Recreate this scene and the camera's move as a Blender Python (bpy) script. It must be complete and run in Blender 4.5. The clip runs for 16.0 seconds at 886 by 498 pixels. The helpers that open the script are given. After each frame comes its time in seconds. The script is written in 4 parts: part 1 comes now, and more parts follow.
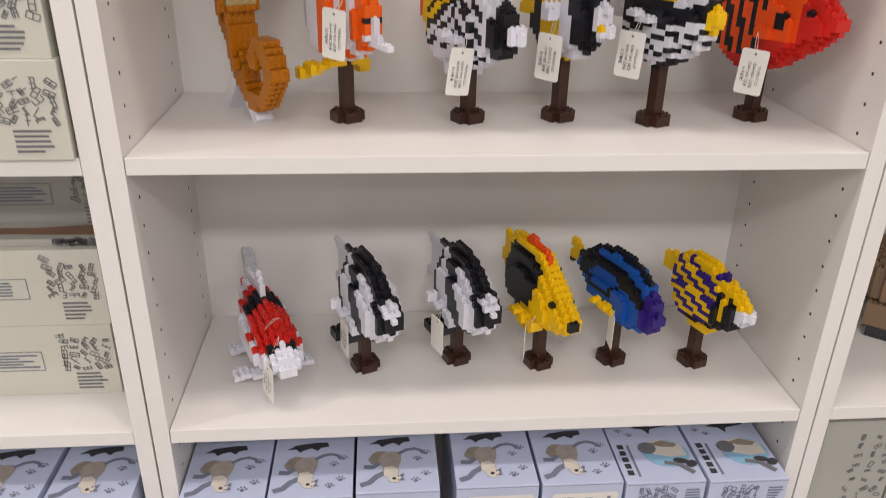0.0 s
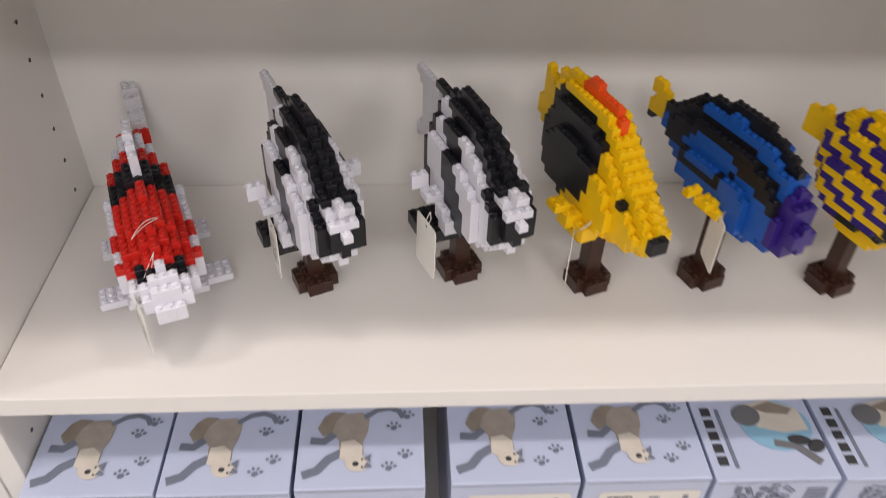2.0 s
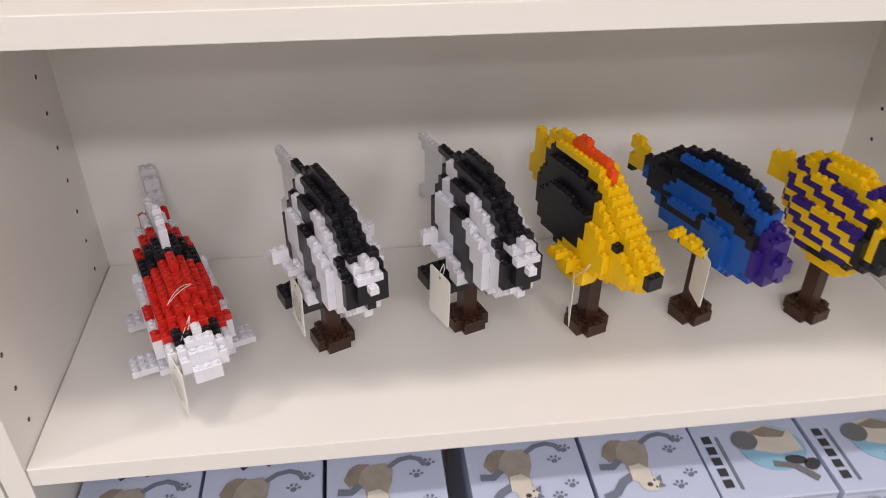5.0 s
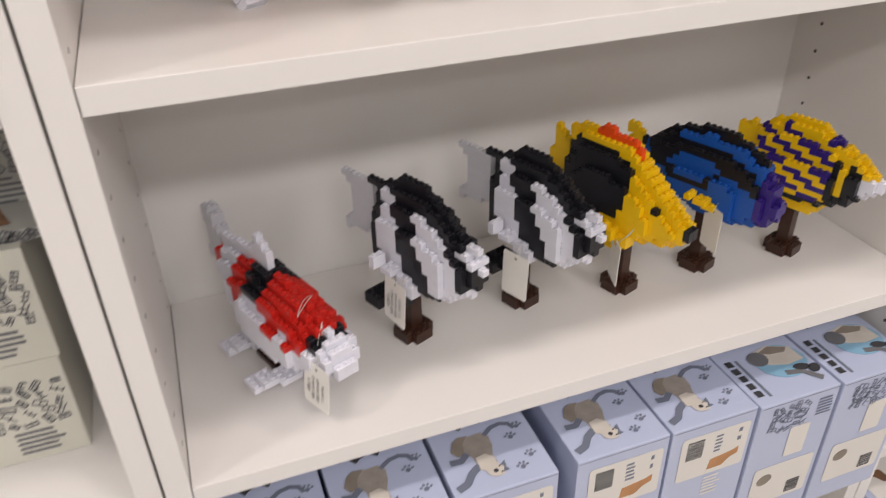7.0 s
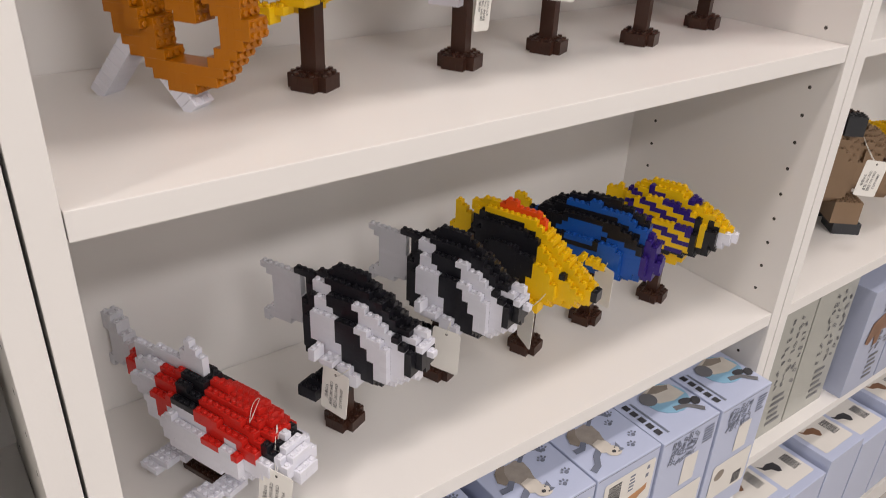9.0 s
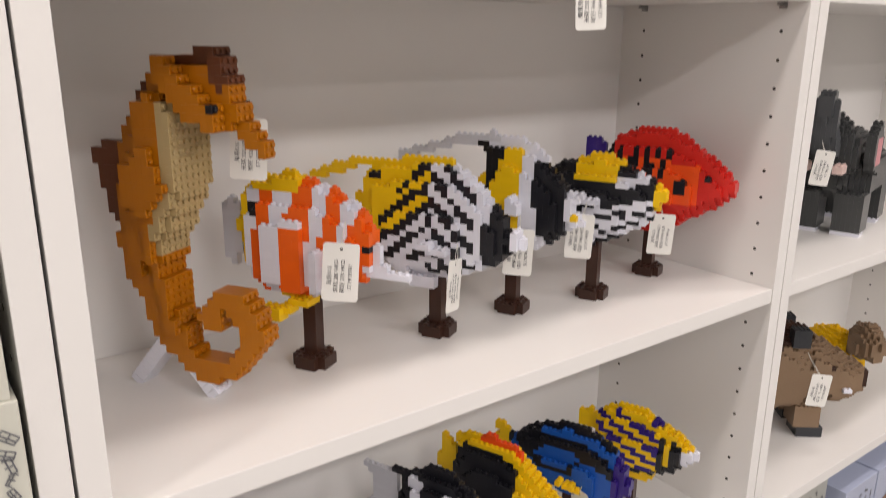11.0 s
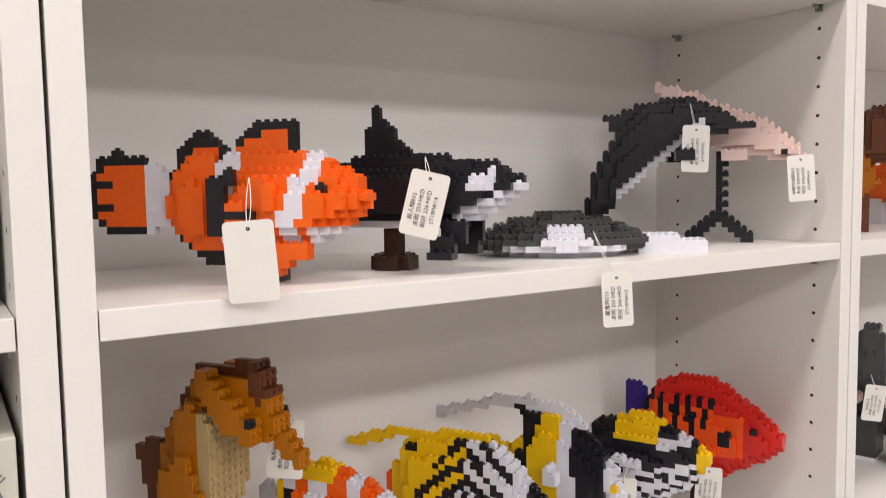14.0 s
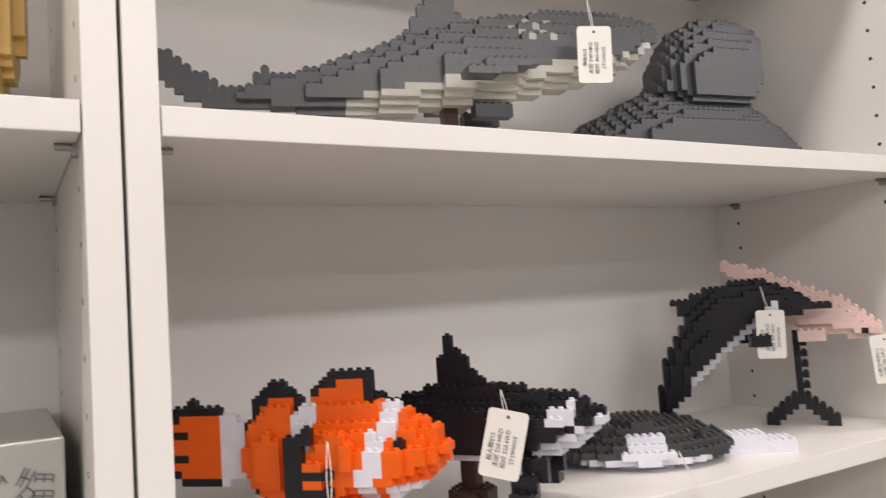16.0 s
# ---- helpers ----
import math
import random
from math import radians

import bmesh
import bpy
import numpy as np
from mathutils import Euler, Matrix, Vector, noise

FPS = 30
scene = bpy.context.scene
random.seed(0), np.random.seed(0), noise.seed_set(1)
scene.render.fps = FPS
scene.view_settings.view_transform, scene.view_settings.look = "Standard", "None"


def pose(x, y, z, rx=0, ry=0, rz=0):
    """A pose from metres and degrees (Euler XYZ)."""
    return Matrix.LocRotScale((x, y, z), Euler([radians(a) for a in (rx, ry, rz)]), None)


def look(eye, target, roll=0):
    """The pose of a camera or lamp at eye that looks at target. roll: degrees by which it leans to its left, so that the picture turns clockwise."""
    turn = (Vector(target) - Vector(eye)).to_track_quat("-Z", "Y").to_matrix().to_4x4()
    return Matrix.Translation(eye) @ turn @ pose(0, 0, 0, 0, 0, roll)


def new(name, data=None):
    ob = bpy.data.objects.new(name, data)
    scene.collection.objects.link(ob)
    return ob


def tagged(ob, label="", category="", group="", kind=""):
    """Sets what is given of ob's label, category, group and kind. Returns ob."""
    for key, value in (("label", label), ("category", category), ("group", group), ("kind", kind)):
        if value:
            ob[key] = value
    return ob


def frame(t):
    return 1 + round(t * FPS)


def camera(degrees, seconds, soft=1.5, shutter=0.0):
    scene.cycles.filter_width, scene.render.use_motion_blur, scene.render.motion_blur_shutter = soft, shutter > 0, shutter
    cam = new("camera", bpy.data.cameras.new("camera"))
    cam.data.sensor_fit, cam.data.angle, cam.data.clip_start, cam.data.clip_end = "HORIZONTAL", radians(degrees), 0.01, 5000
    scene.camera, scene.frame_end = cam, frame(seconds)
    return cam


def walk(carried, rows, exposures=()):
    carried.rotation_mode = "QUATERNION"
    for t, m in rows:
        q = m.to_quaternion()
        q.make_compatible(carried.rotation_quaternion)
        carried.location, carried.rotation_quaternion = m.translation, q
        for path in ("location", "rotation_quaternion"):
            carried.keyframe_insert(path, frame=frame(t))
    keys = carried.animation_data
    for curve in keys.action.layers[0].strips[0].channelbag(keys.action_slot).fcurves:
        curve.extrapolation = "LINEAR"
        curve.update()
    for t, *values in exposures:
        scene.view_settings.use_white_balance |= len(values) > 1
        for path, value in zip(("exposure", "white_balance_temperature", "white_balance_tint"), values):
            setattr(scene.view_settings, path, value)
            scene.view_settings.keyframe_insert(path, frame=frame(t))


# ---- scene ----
cam = camera(60.1, 16.0, 0.9, 0.5)
PATH = [
    (0, (0.249, -0.728, 1.345), (0.407, 1.071, 0.486), 1.2),
    (0.5, (0.247, -0.688, 1.314), (0.43, 1.064, 0.367), 1.7),
    (1, (0.258, -0.601, 1.255), (0.464, 1.074, 0.182), 2.2),
    (1.5, (0.2809, -0.4771, 1.2245), (0.4525, 1.1194, 0.0321), 1.75),
    (2, (0.2978, -0.3573, 1.2099), (0.4024, 1.1664, -0.0814), 1.93),
    (2.5, (0.3204, -0.3117, 1.2021), (0.3208, 1.2163, -0.0884), 0.81),
    (3, (0.3140, -0.3009, 1.1999), (0.2995, 1.2521, -0.0603), 0.80),
    (3.5, (0.3156, -0.3020, 1.2078), (0.2794, 1.2721, -0.0255), 0.26),
    (5.8, (0.166, -0.466, 1.232), (0.508, 1.171, 0.135), -0.9),
    (6, (0.136, -0.472, 1.237), (0.492, 1.135, 0.1), -1.2),
    (6.5, (0.072, -0.469, 1.241), (0.498, 1.101, 0.078), -1.2),
    (7, (0.055, -0.449, 1.249), (0.617, 1.138, 0.169), -1.4),
    (7.5, (0.025, -0.386, 1.256), (0.831, 1.109, 0.201), 1.6),
    (8, (0.003, -0.381, 1.27), (0.925, 1.043, 0.211), 1.6),
    (8.2, (-0.017, -0.378, 1.265), (0.962, 1.019, 0.22), 1.5),
    (10.5, (-0.076, -0.444, 1.356), (1.06, 1.056, 0.677), 0.5),
    (11, (-0.088, -0.461, 1.397), (1.069, 1.076, 0.851), 0.4),
    (11.5, (-0.092, -0.467, 1.41), (1.065, 1.098, 0.947), 0.4),
    (12, (-0.095, -0.466, 1.414), (1.053, 1.122, 1.012), 0.4),
    (12.5, (-0.092, -0.453, 1.431), (1.054, 1.148, 1.078), 0.4),
    (13, (-0.082, -0.459, 1.461), (1.046, 1.169, 1.179), -0.2),
    (13.5, (-0.073, -0.463, 1.5), (1.036, 1.188, 1.282), -0.5),
    (14, (-0.072, -0.462, 1.514), (1.025, 1.203, 1.363), -0.9),
    (14.5, (-0.073, -0.459, 1.522), (1.016, 1.216, 1.446), -1.4),
    (15, (-0.079, -0.452, 1.544), (1.013, 1.225, 1.557), -2.2),
    (15.5, (-0.073, -0.454, 1.588), (0.999, 1.232, 1.677), -3.0),
    (16, (-0.081, -0.444, 1.61), (0.925, 1.279, 1.75), -3.8),
]
EXPOSURE = [(0, -0.52), (1.0, -0.50), (2.0, -0.44), (2.6, -0.42), (3.0, -0.34), (3.7, -0.35), (5.8, -0.44), (8.0, -0.54), (10.5, -0.44), (12.5, -0.40), (14.5, -0.40), (16, -0.48)]
walk(cam, [(t, look(eye, target, roll)) for t, eye, target, roll in PATH], EXPOSURE)

# ---- room light ----
world = bpy.data.worlds.new("shop_air")
scene.world = world
world.use_nodes = True
world.node_tree.nodes["Background"].inputs[0].default_value = (0.9, 0.93, 1.0, 1)
world.node_tree.nodes["Background"].inputs[1].default_value = 0.04


def lamp(name, place, target, size, size_y, power, colour):
    data = bpy.data.lights.new(name, "AREA")
    data.shape, data.size, data.size_y, data.energy, data.color = "RECTANGLE", size, size_y, power, colour
    ob = new(name, data)
    ob.matrix_world = look(place, target)
    return ob


WARM, COOL = (1.0, 0.905, 0.865), (1.0, 0.94, 0.935)
for lx, power in ((-0.85, 11.0), (0.25, 8.2), (1.35, 9.2)):
    lamp("ceiling_downlight", (lx, -0.32, 2.66), (lx + 0.03, -0.05, 0.8), 0.16, 0.16, power, WARM)
for ly, power in ((-1.65, 8.0), (-2.3, 35), (-3.6, 14)):
    for lx in (-1.6, 0.3, 2.2):
        lamp("ceiling_panel_light", (lx, ly, 2.68), (lx, ly, 0.0), 1.1, 0.3, power, COOL)

# ---- materials ----
MATS = {}


def nodes_of(name):
    m = bpy.data.materials.new(name)
    m.use_nodes = True
    t = m.node_tree
    return m, t, t.nodes["Principled BSDF"]


def surface(name, rgb, rough=0.4, spread=0.08, scale=6.0, grain=220.0, bump=0.02, metal=0.0, coat=0.0, vary=0.0):
    """Two scales of noise on colour and gloss, fine relief, and a small change from piece to piece."""
    m, t, p = nodes_of(name)
    tex = t.nodes.new("ShaderNodeTexCoord")
    big, small = t.nodes.new("ShaderNodeTexNoise"), t.nodes.new("ShaderNodeTexNoise")
    big.inputs["Scale"].default_value, small.inputs["Scale"].default_value = scale, grain
    big.inputs["Detail"].default_value, small.inputs["Detail"].default_value = 4, 3
    for n in (big, small):
        t.links.new(tex.outputs["Object"], n.inputs["Vector"])
    mix = t.nodes.new("ShaderNodeMix")
    mix.data_type = "RGBA"
    mix.inputs[6].default_value = (*[c * (1 - spread) for c in rgb], 1)
    mix.inputs[7].default_value = (*[min(1, c * (1 + spread)) for c in rgb], 1)
    t.links.new(big.outputs["Fac"], mix.inputs[0])
    last = mix.outputs[2]
    if vary:
        info = t.nodes.new("ShaderNodeObjectInfo")
        mul = t.nodes.new("ShaderNodeMapRange")
        mul.inputs["To Min"].default_value, mul.inputs["To Max"].default_value = 1 - vary, 1 + vary
        t.links.new(info.outputs["Random"], mul.inputs["Value"])
        hsv = t.nodes.new("ShaderNodeHueSaturation")
        t.links.new(last, hsv.inputs["Color"])
        t.links.new(mul.outputs["Result"], hsv.inputs["Value"])
        last = hsv.outputs["Color"]
    t.links.new(last, p.inputs["Base Color"])
    rr = t.nodes.new("ShaderNodeMapRange")
    rr.inputs["To Min"].default_value, rr.inputs["To Max"].default_value = max(0.02, rough - 0.07), rough + 0.07
    t.links.new(small.outputs["Fac"], rr.inputs["Value"])
    t.links.new(rr.outputs["Result"], p.inputs["Roughness"])
    if bump:
        b = t.nodes.new("ShaderNodeBump")
        b.inputs["Strength"].default_value, b.inputs["Distance"].default_value = bump, 0.002
        t.links.new(small.outputs["Fac"], b.inputs["Height"])
        t.links.new(b.outputs["Normal"], p.inputs["Normal"])
    p.inputs["Metallic"].default_value = metal
    p.inputs["Coat Weight"].default_value = coat
    MATS[name] = m
    return m


def plastic(name, rgb, rough=0.3):
    m = surface(name, rgb, rough, 0.04, 40.0, 900.0, 0.03, vary=0.02)
    m.node_tree.nodes["Principled BSDF"].inputs["Specular IOR Level"].default_value = 0.36
    return m


LAMINATE = surface("white_laminate", (0.80, 0.775, 0.745), 0.36, 0.025, 2.5, 500.0, 0.03)
BACKING = surface("painted_back_panel", (0.78, 0.76, 0.735), 0.5, 0.03, 1.8, 400.0, 0.04)
# Dark colour painted in for the shade inside small holes.
HOLE_SHADE = surface("hole_shade_dark", (0.04, 0.035, 0.03), 0.6)
STEEL = surface("steel_pin", (0.35, 0.34, 0.33), 0.35, 0.1, 60, 600, 0.02, metal=1.0)
PAINT = surface("wall_paint", (0.72, 0.71, 0.69), 0.75, 0.04, 1.0, 120.0, 0.08)
FLOORING = surface("floor_vinyl", (0.42, 0.40, 0.37), 0.4, 0.15, 3.0, 90.0, 0.05)
CEIL = surface("ceiling_paint", (0.8, 0.79, 0.77), 0.8, 0.03, 1.0, 90.0, 0.05)
CARD = surface("tag_card", (0.82, 0.80, 0.75), 0.6, 0.04, 60.0, 700.0, 0.05)
STRING = surface("cotton_string", (0.72, 0.70, 0.64), 0.8, 0.08, 300.0, 900.0, 0.1)
INK = surface("black_ink", (0.03, 0.03, 0.035), 0.6)
BLUE_CARTON = surface("pale_blue_carton", (0.50, 0.55, 0.72), 0.32, 0.05, 8.0, 400.0, 0.03, coat=0.4)
BLUE_SIDE = surface("grey_blue_carton_side", (0.42, 0.46, 0.60), 0.34, 0.05, 8.0, 400.0, 0.03, coat=0.4)
SAGE_CARTON = surface("sage_carton", (0.60, 0.59, 0.51), 0.35, 0.05, 8.0, 400.0, 0.03, coat=0.4)
GREY_CARTON = surface("grey_green_carton", (0.40, 0.40, 0.36), 0.35, 0.06, 8.0, 400.0, 0.03, coat=0.4)
LABEL_PAPER = surface("label_paper", (0.74, 0.71, 0.66), 0.5, 0.03, 30.0, 500.0, 0.03)
PRINT_GREY = surface("print_grey", (0.16, 0.16, 0.17), 0.45)
PRINT_MID = surface("print_mid_grey", (0.17, 0.19, 0.25), 0.45)
PRINT_TAN = surface("print_tan", (0.26, 0.22, 0.18), 0.45, 0.3, 60.0)
PRINT_COAT = surface("print_coat", (0.34, 0.30, 0.26), 0.45, 0.35, 90.0)
PRINT_CREAM = surface("print_cream", (0.62, 0.57, 0.50), 0.45, 0.15, 60.0)
PRINT_ORANGE = surface("print_orange_brown", (0.48, 0.24, 0.10), 0.45, 0.25, 60.0)
PRINT_SKY = surface("print_sky_blue", (0.25, 0.46, 0.62), 0.45, 0.1, 40.0)
PRINT_DARK = surface("print_dark", (0.045, 0.045, 0.05), 0.45)
PRINT_RED = surface("print_red", (0.55, 0.05, 0.03), 0.45)
WOOD_PRINT = surface("print_brown", (0.22, 0.11, 0.06), 0.4, 0.5, 25.0)

COL = dict(
    white=plastic("white_brick", (0.75, 0.75, 0.82)), grey=plastic("light_grey_brick", (0.62, 0.62, 0.66)),
    black=plastic("black_brick", (0.012, 0.012, 0.016)), red=plastic("red_brick", (0.62, 0.022, 0.015)),
    brown=plastic("dark_brown_brick", (0.045, 0.018, 0.011)), yellow=plastic("yellow_brick", (0.88, 0.55, 0.006)),
    orange=plastic("orange_brick", (0.88, 0.13, 0.008)), blue=plastic("blue_brick", (0.012, 0.09, 0.40)),
    purple=plastic("indigo_brick", (0.035, 0.015, 0.19)), ochre=plastic("ochre_brick", (0.44, 0.145, 0.0015)),
    tan=plastic("tan_brick", (0.46, 0.34, 0.16)), rust=plastic("rust_brown_brick", (0.13, 0.04, 0.015)),
    basalt=plastic("dark_grey_brick", (0.058, 0.060, 0.060)), charcoal=plastic("charcoal_brick", (0.036, 0.038, 0.043)), slate=plastic("slate_grey_brick", (0.09, 0.094, 0.10)),
    stone=plastic("pale_stone_brick", (0.48, 0.47, 0.41)), pink=plastic("pale_pink_brick", (0.80, 0.60, 0.55)),
    rose=plastic("rose_brick", (0.70, 0.25, 0.28)), earth=plastic("earth_brown_brick", (0.25, 0.165, 0.10)),
    gold=plastic("straw_brick", (0.62, 0.42, 0.13)), scarlet=plastic("scarlet_orange_brick", (0.85, 0.09, 0.012)))


# ---- mesh helpers ----
def part(name, bm, material, parent=None, label="", kind=""):
    """One mesh object from a bmesh, under a thing or a part."""
    me = bpy.data.meshes.new(name)
    bm.to_mesh(me)
    bm.free()
    me.materials.append(material)
    ob = new(name, me)
    ob.parent = parent
    return tagged(ob, label, "", "", kind)


def thing(name, m, label, category, group=""):
    ob = new(name)
    ob.empty_display_size = 0.02
    ob.matrix_basis = m
    return tagged(ob, label, category, group)


def box(bm, lo, hi, bevel=0.0):
    c = [(a + b) / 2 for a, b in zip(lo, hi)]
    s = [b - a for a, b in zip(lo, hi)]
    got = bmesh.ops.create_cube(bm, size=1, matrix=Matrix.Translation(c) @ Matrix.Diagonal((*s, 1)))
    if bevel:
        edges = list({e for v in got["verts"] for e in v.link_edges})
        bmesh.ops.bevel(bm, geom=edges, offset=bevel, segments=2, profile=0.6, affect="EDGES")
    return bm


def block(name, lo, hi, material, parent=None, label="", bevel=0.0, kind=""):
    return part(name, box(bmesh.new(), lo, hi, bevel), material, parent, label, kind)


def slab(bm, outline, z0, z1):
    """A flat shape of some thickness from an outline in x and y."""
    low = [bm.verts.new((x, y, z0)) for x, y in outline]
    top = [bm.verts.new((x, y, z1)) for x, y in outline]
    n = len(outline)
    bm.faces.new(top)
    bm.faces.new(low[::-1])
    for i in range(n):
        bm.faces.new((low[i], low[(i + 1) % n], top[(i + 1) % n], top[i]))
    return bm


def rounded(w, h, r, steps=4):
    pts = []
    for cx, cy, a0 in ((w / 2 - r, h / 2 - r, 0), (-w / 2 + r, h / 2 - r, 90), (-w / 2 + r, -h / 2 + r, 180), (w / 2 - r, -h / 2 + r, 270)):
        for s in range(steps + 1):
            a = radians(a0 + 90 * s / steps)
            pts.append((cx + r * math.cos(a), cy + r * math.sin(a)))
    return pts


def oval(cx, cy, rx, ry, turn=0, n=16):
    c, s = math.cos(radians(turn)), math.sin(radians(turn))
    out = []
    for i in range(n):
        a = 2 * math.pi * i / n
        x, y = rx * math.cos(a), ry * math.sin(a)
        out.append((cx + c * x - s * y, cy + s * x + c * y))
    return out


def tube(bm, points, radius, sides=5):
    rings = []
    for i, p in enumerate(points):
        a, b = Vector(points[max(0, i - 1)]), Vector(points[min(len(points) - 1, i + 1)])
        q = (b - a).to_track_quat("Z", "Y")
        rings.append([bm.verts.new(Vector(p) + q @ Vector((radius * math.cos(2 * math.pi * k / sides), radius * math.sin(2 * math.pi * k / sides), 0))) for k in range(sides)])
    for r, s in zip(rings, rings[1:]):
        for k in range(sides):
            bm.faces.new((r[k], r[(k + 1) % sides], s[(k + 1) % sides], s[k]))
    bm.faces.new(rings[0][::-1])
    bm.faces.new(rings[-1])
    return bm


def lettering(text, size):
    """A bmesh of flat letters, centred, in the x-y plane."""
    curve = bpy.data.curves.new("letters", "FONT")
    curve.body, curve.size, curve.align_x, curve.align_y = text, size, "CENTER", "CENTER"
    curve.resolution_u = 2
    ob = bpy.data.objects.new("letters", curve)
    me = bpy.data.meshes.new_from_object(ob)
    bm = bmesh.new()
    bm.from_mesh(me)
    bpy.data.objects.remove(ob)
    bpy.data.curves.remove(curve)
    bpy.data.meshes.remove(me)
    return bm


# ---- room shell ----
def structure(name, lo, hi, material, label, category, bevel=0.0):
    ob = block(name, lo, hi, material, None, "", bevel)
    return tagged(ob, label, category, "", "structure")


structure("floor", (-4, -5, -0.1), (5, 0.6, 0.0), FLOORING, "grey vinyl shop floor", "floor")
structure("ceiling", (-4, -5, 2.7), (5, 0.6, 2.8), CEIL, "white painted shop ceiling", "ceiling")
structure("wall_north", (-4, 0.30, 0), (5, 0.42, 2.7), PAINT, "off-white painted wall behind the shelving", "wall")
structure("wall_south", (-4, -5, 0), (5, -4.88, 2.7), PAINT, "off-white painted wall across the aisle", "wall")
structure("wall_west", (-4, -4.88, 0), (-3.88, 0.30, 2.7), PAINT, "off-white painted side wall", "wall")
structure("wall_east", (4.88, -4.88, 0), (5, 0.30, 2.7), PAINT, "off-white painted side wall", "wall")

# ---- bookcases ----
W, D, SIDE, THICK = 0.76, 0.262, 0.0189, 0.018
LOW, BOXES, LS, MS, US, TS = 0.20, 0.50, 0.770, 1.100, 1.450, 1.732


def peg_holes(parent, x, face, levels):
    """Two columns of drilled holes, each a dark disc on the panel's face, coloured like a hole's inner shade."""
    bm = bmesh.new()
    for y in (0.031, 0.225):
        for i in range(56):
            z = 0.152 + 0.032 * i
            if any(abs(z - (s - THICK / 2)) < 0.013 for s in levels):
                continue
            m = Matrix.Translation((x - face * 0.00048, y, z)) @ Euler((0, radians(90), 0)).to_matrix().to_4x4()
            bmesh.ops.create_cone(bm, cap_ends=True, segments=10, radius1=0.0021, radius2=0.0021, depth=0.0012, matrix=m)
    return part("peg_hole_disc", bm, HOLE_SHADE, parent, "small dark discs painted as the shade in drilled peg holes", "stuff")


def bookcase(x0, label):
    """A tall white laminate bookcase; x0 is the inner face of its left side."""
    case = thing("bookcase", pose(x0, 0, 0), label, "bookcase", "row of white bookcases")
    levels = (LOW, BOXES, LS, MS, US, TS)
    left = block("side_panel", (-SIDE, 0, 0), (0, D + 0.02, 2.02), LAMINATE, case, "", 0.0008)
    right = block("side_panel", (W, 0, 0), (W + SIDE, D + 0.02, 2.02), LAMINATE, case, "", 0.0008)
    peg_holes(left, 0, 1, levels)
    peg_holes(right, W, -1, levels)
    block("back_panel", (0, D, 0.06), (W, D + 0.006, 2.0), BACKING, case, "thin white painted back panel")
    block("top_panel", (0, 0.001, 2.0), (W, D, 2.018), LAMINATE, case, "", 0.0008)
    block("plinth", (0, 0.012, 0), (W, 0.03, 0.06), LAMINATE, case)
    for z in levels:
        shelf = block("shelf", (0.0008, 0.0012, z - THICK), (W - 0.0008, D - 0.001, z), LAMINATE, case, "", 0.0007)
        for px, s in ((0.0, 1), (W, -1)):
            for py in (0.031, 0.225):
                bm = bmesh.new()
                m = Matrix.Translation((px + s * 0.006, py, z - THICK - 0.0022)) @ Euler((0, radians(90), 0)).to_matrix().to_4x4()
                bmesh.ops.create_cone(bm, cap_ends=True, segments=10, radius1=0.0022, radius2=0.0022, depth=0.012, matrix=m)
                box(bm, (min(px, px + s * 0.003), py - 0.004, z - THICK - 0.0075), (max(px, px + s * 0.003), py + 0.004, z - THICK - 0.0002))
                part("shelf_pin", bm, STEEL, shelf, "small steel shelf pin")
    return case


bookcase(0.0, "tall white laminate bookcase with brick-built fish on its shelves")
bookcase(-0.80, "tall white laminate bookcase filled with cartons")
bookcase(0.80, "tall white laminate bookcase with brick-built animals and cartons")

# ---- toy bricks ----
P, HB = 0.0068, 0.0058
CHUNK, BRICK_MESH = {}, {}


def brick_geometry(n, studs):
    """Vertices and faces of a brick n long, with its studs, from its corner."""
    if (n, studs) in CHUNK:
        return CHUNK[n, studs]
    g, b = 0.00004, 0.00028 if studs else 0.00005
    x0, x1, y0, y1, z0, z1 = g, n * P - g, g, P - g, 0.0, HB - 0.00002
    vs = [(x0, y0, z0), (x1, y0, z0), (x1, y1, z0), (x0, y1, z0),
          (x0, y0, z1 - b), (x1, y0, z1 - b), (x1, y1, z1 - b), (x0, y1, z1 - b),
          (x0 + b, y0 + b, z1), (x1 - b, y0 + b, z1), (x1 - b, y1 - b, z1), (x0 + b, y1 - b, z1)]
    fs = [(3, 2, 1, 0), (8, 9, 10, 11)]
    for k in range(4):
        m = (k + 1) % 4
        fs += [(k, m, 4 + m, 4 + k), (4 + k, 4 + m, 8 + m, 8 + k)]
    if studs:
        r, h, q = P * 0.31, 0.0020, 8
        for i in range(n):
            cx, cy, s = (i + 0.5) * P, 0.5 * P, len(vs)
            for zz, rr in ((z1 - 0.0002, r), (z1 + h - 0.0003, r), (z1 + h, r * 0.82)):
                vs += [(cx + rr * math.cos(2 * math.pi * k / q), cy + rr * math.sin(2 * math.pi * k / q), zz) for k in range(q)]
            for a in (0, q):
                fs += [(s + a + k, s + a + (k + 1) % q, s + a + q + (k + 1) % q, s + a + q + k) for k in range(q)]
            fs.append(tuple(s + 2 * q + k for k in range(q)))
    CHUNK[n, studs] = (vs, fs)
    return vs, fs


def brick_mesh(n, studs, colour):
    key = (n, studs, colour)
    if key not in BRICK_MESH:
        vs, fs = brick_geometry(n, studs)
        me = bpy.data.meshes.new("brick")
        me.from_pydata(vs, [], fs)
        me.materials.append(COL[colour])
        BRICK_MESH[key] = me
    return BRICK_MESH[key]


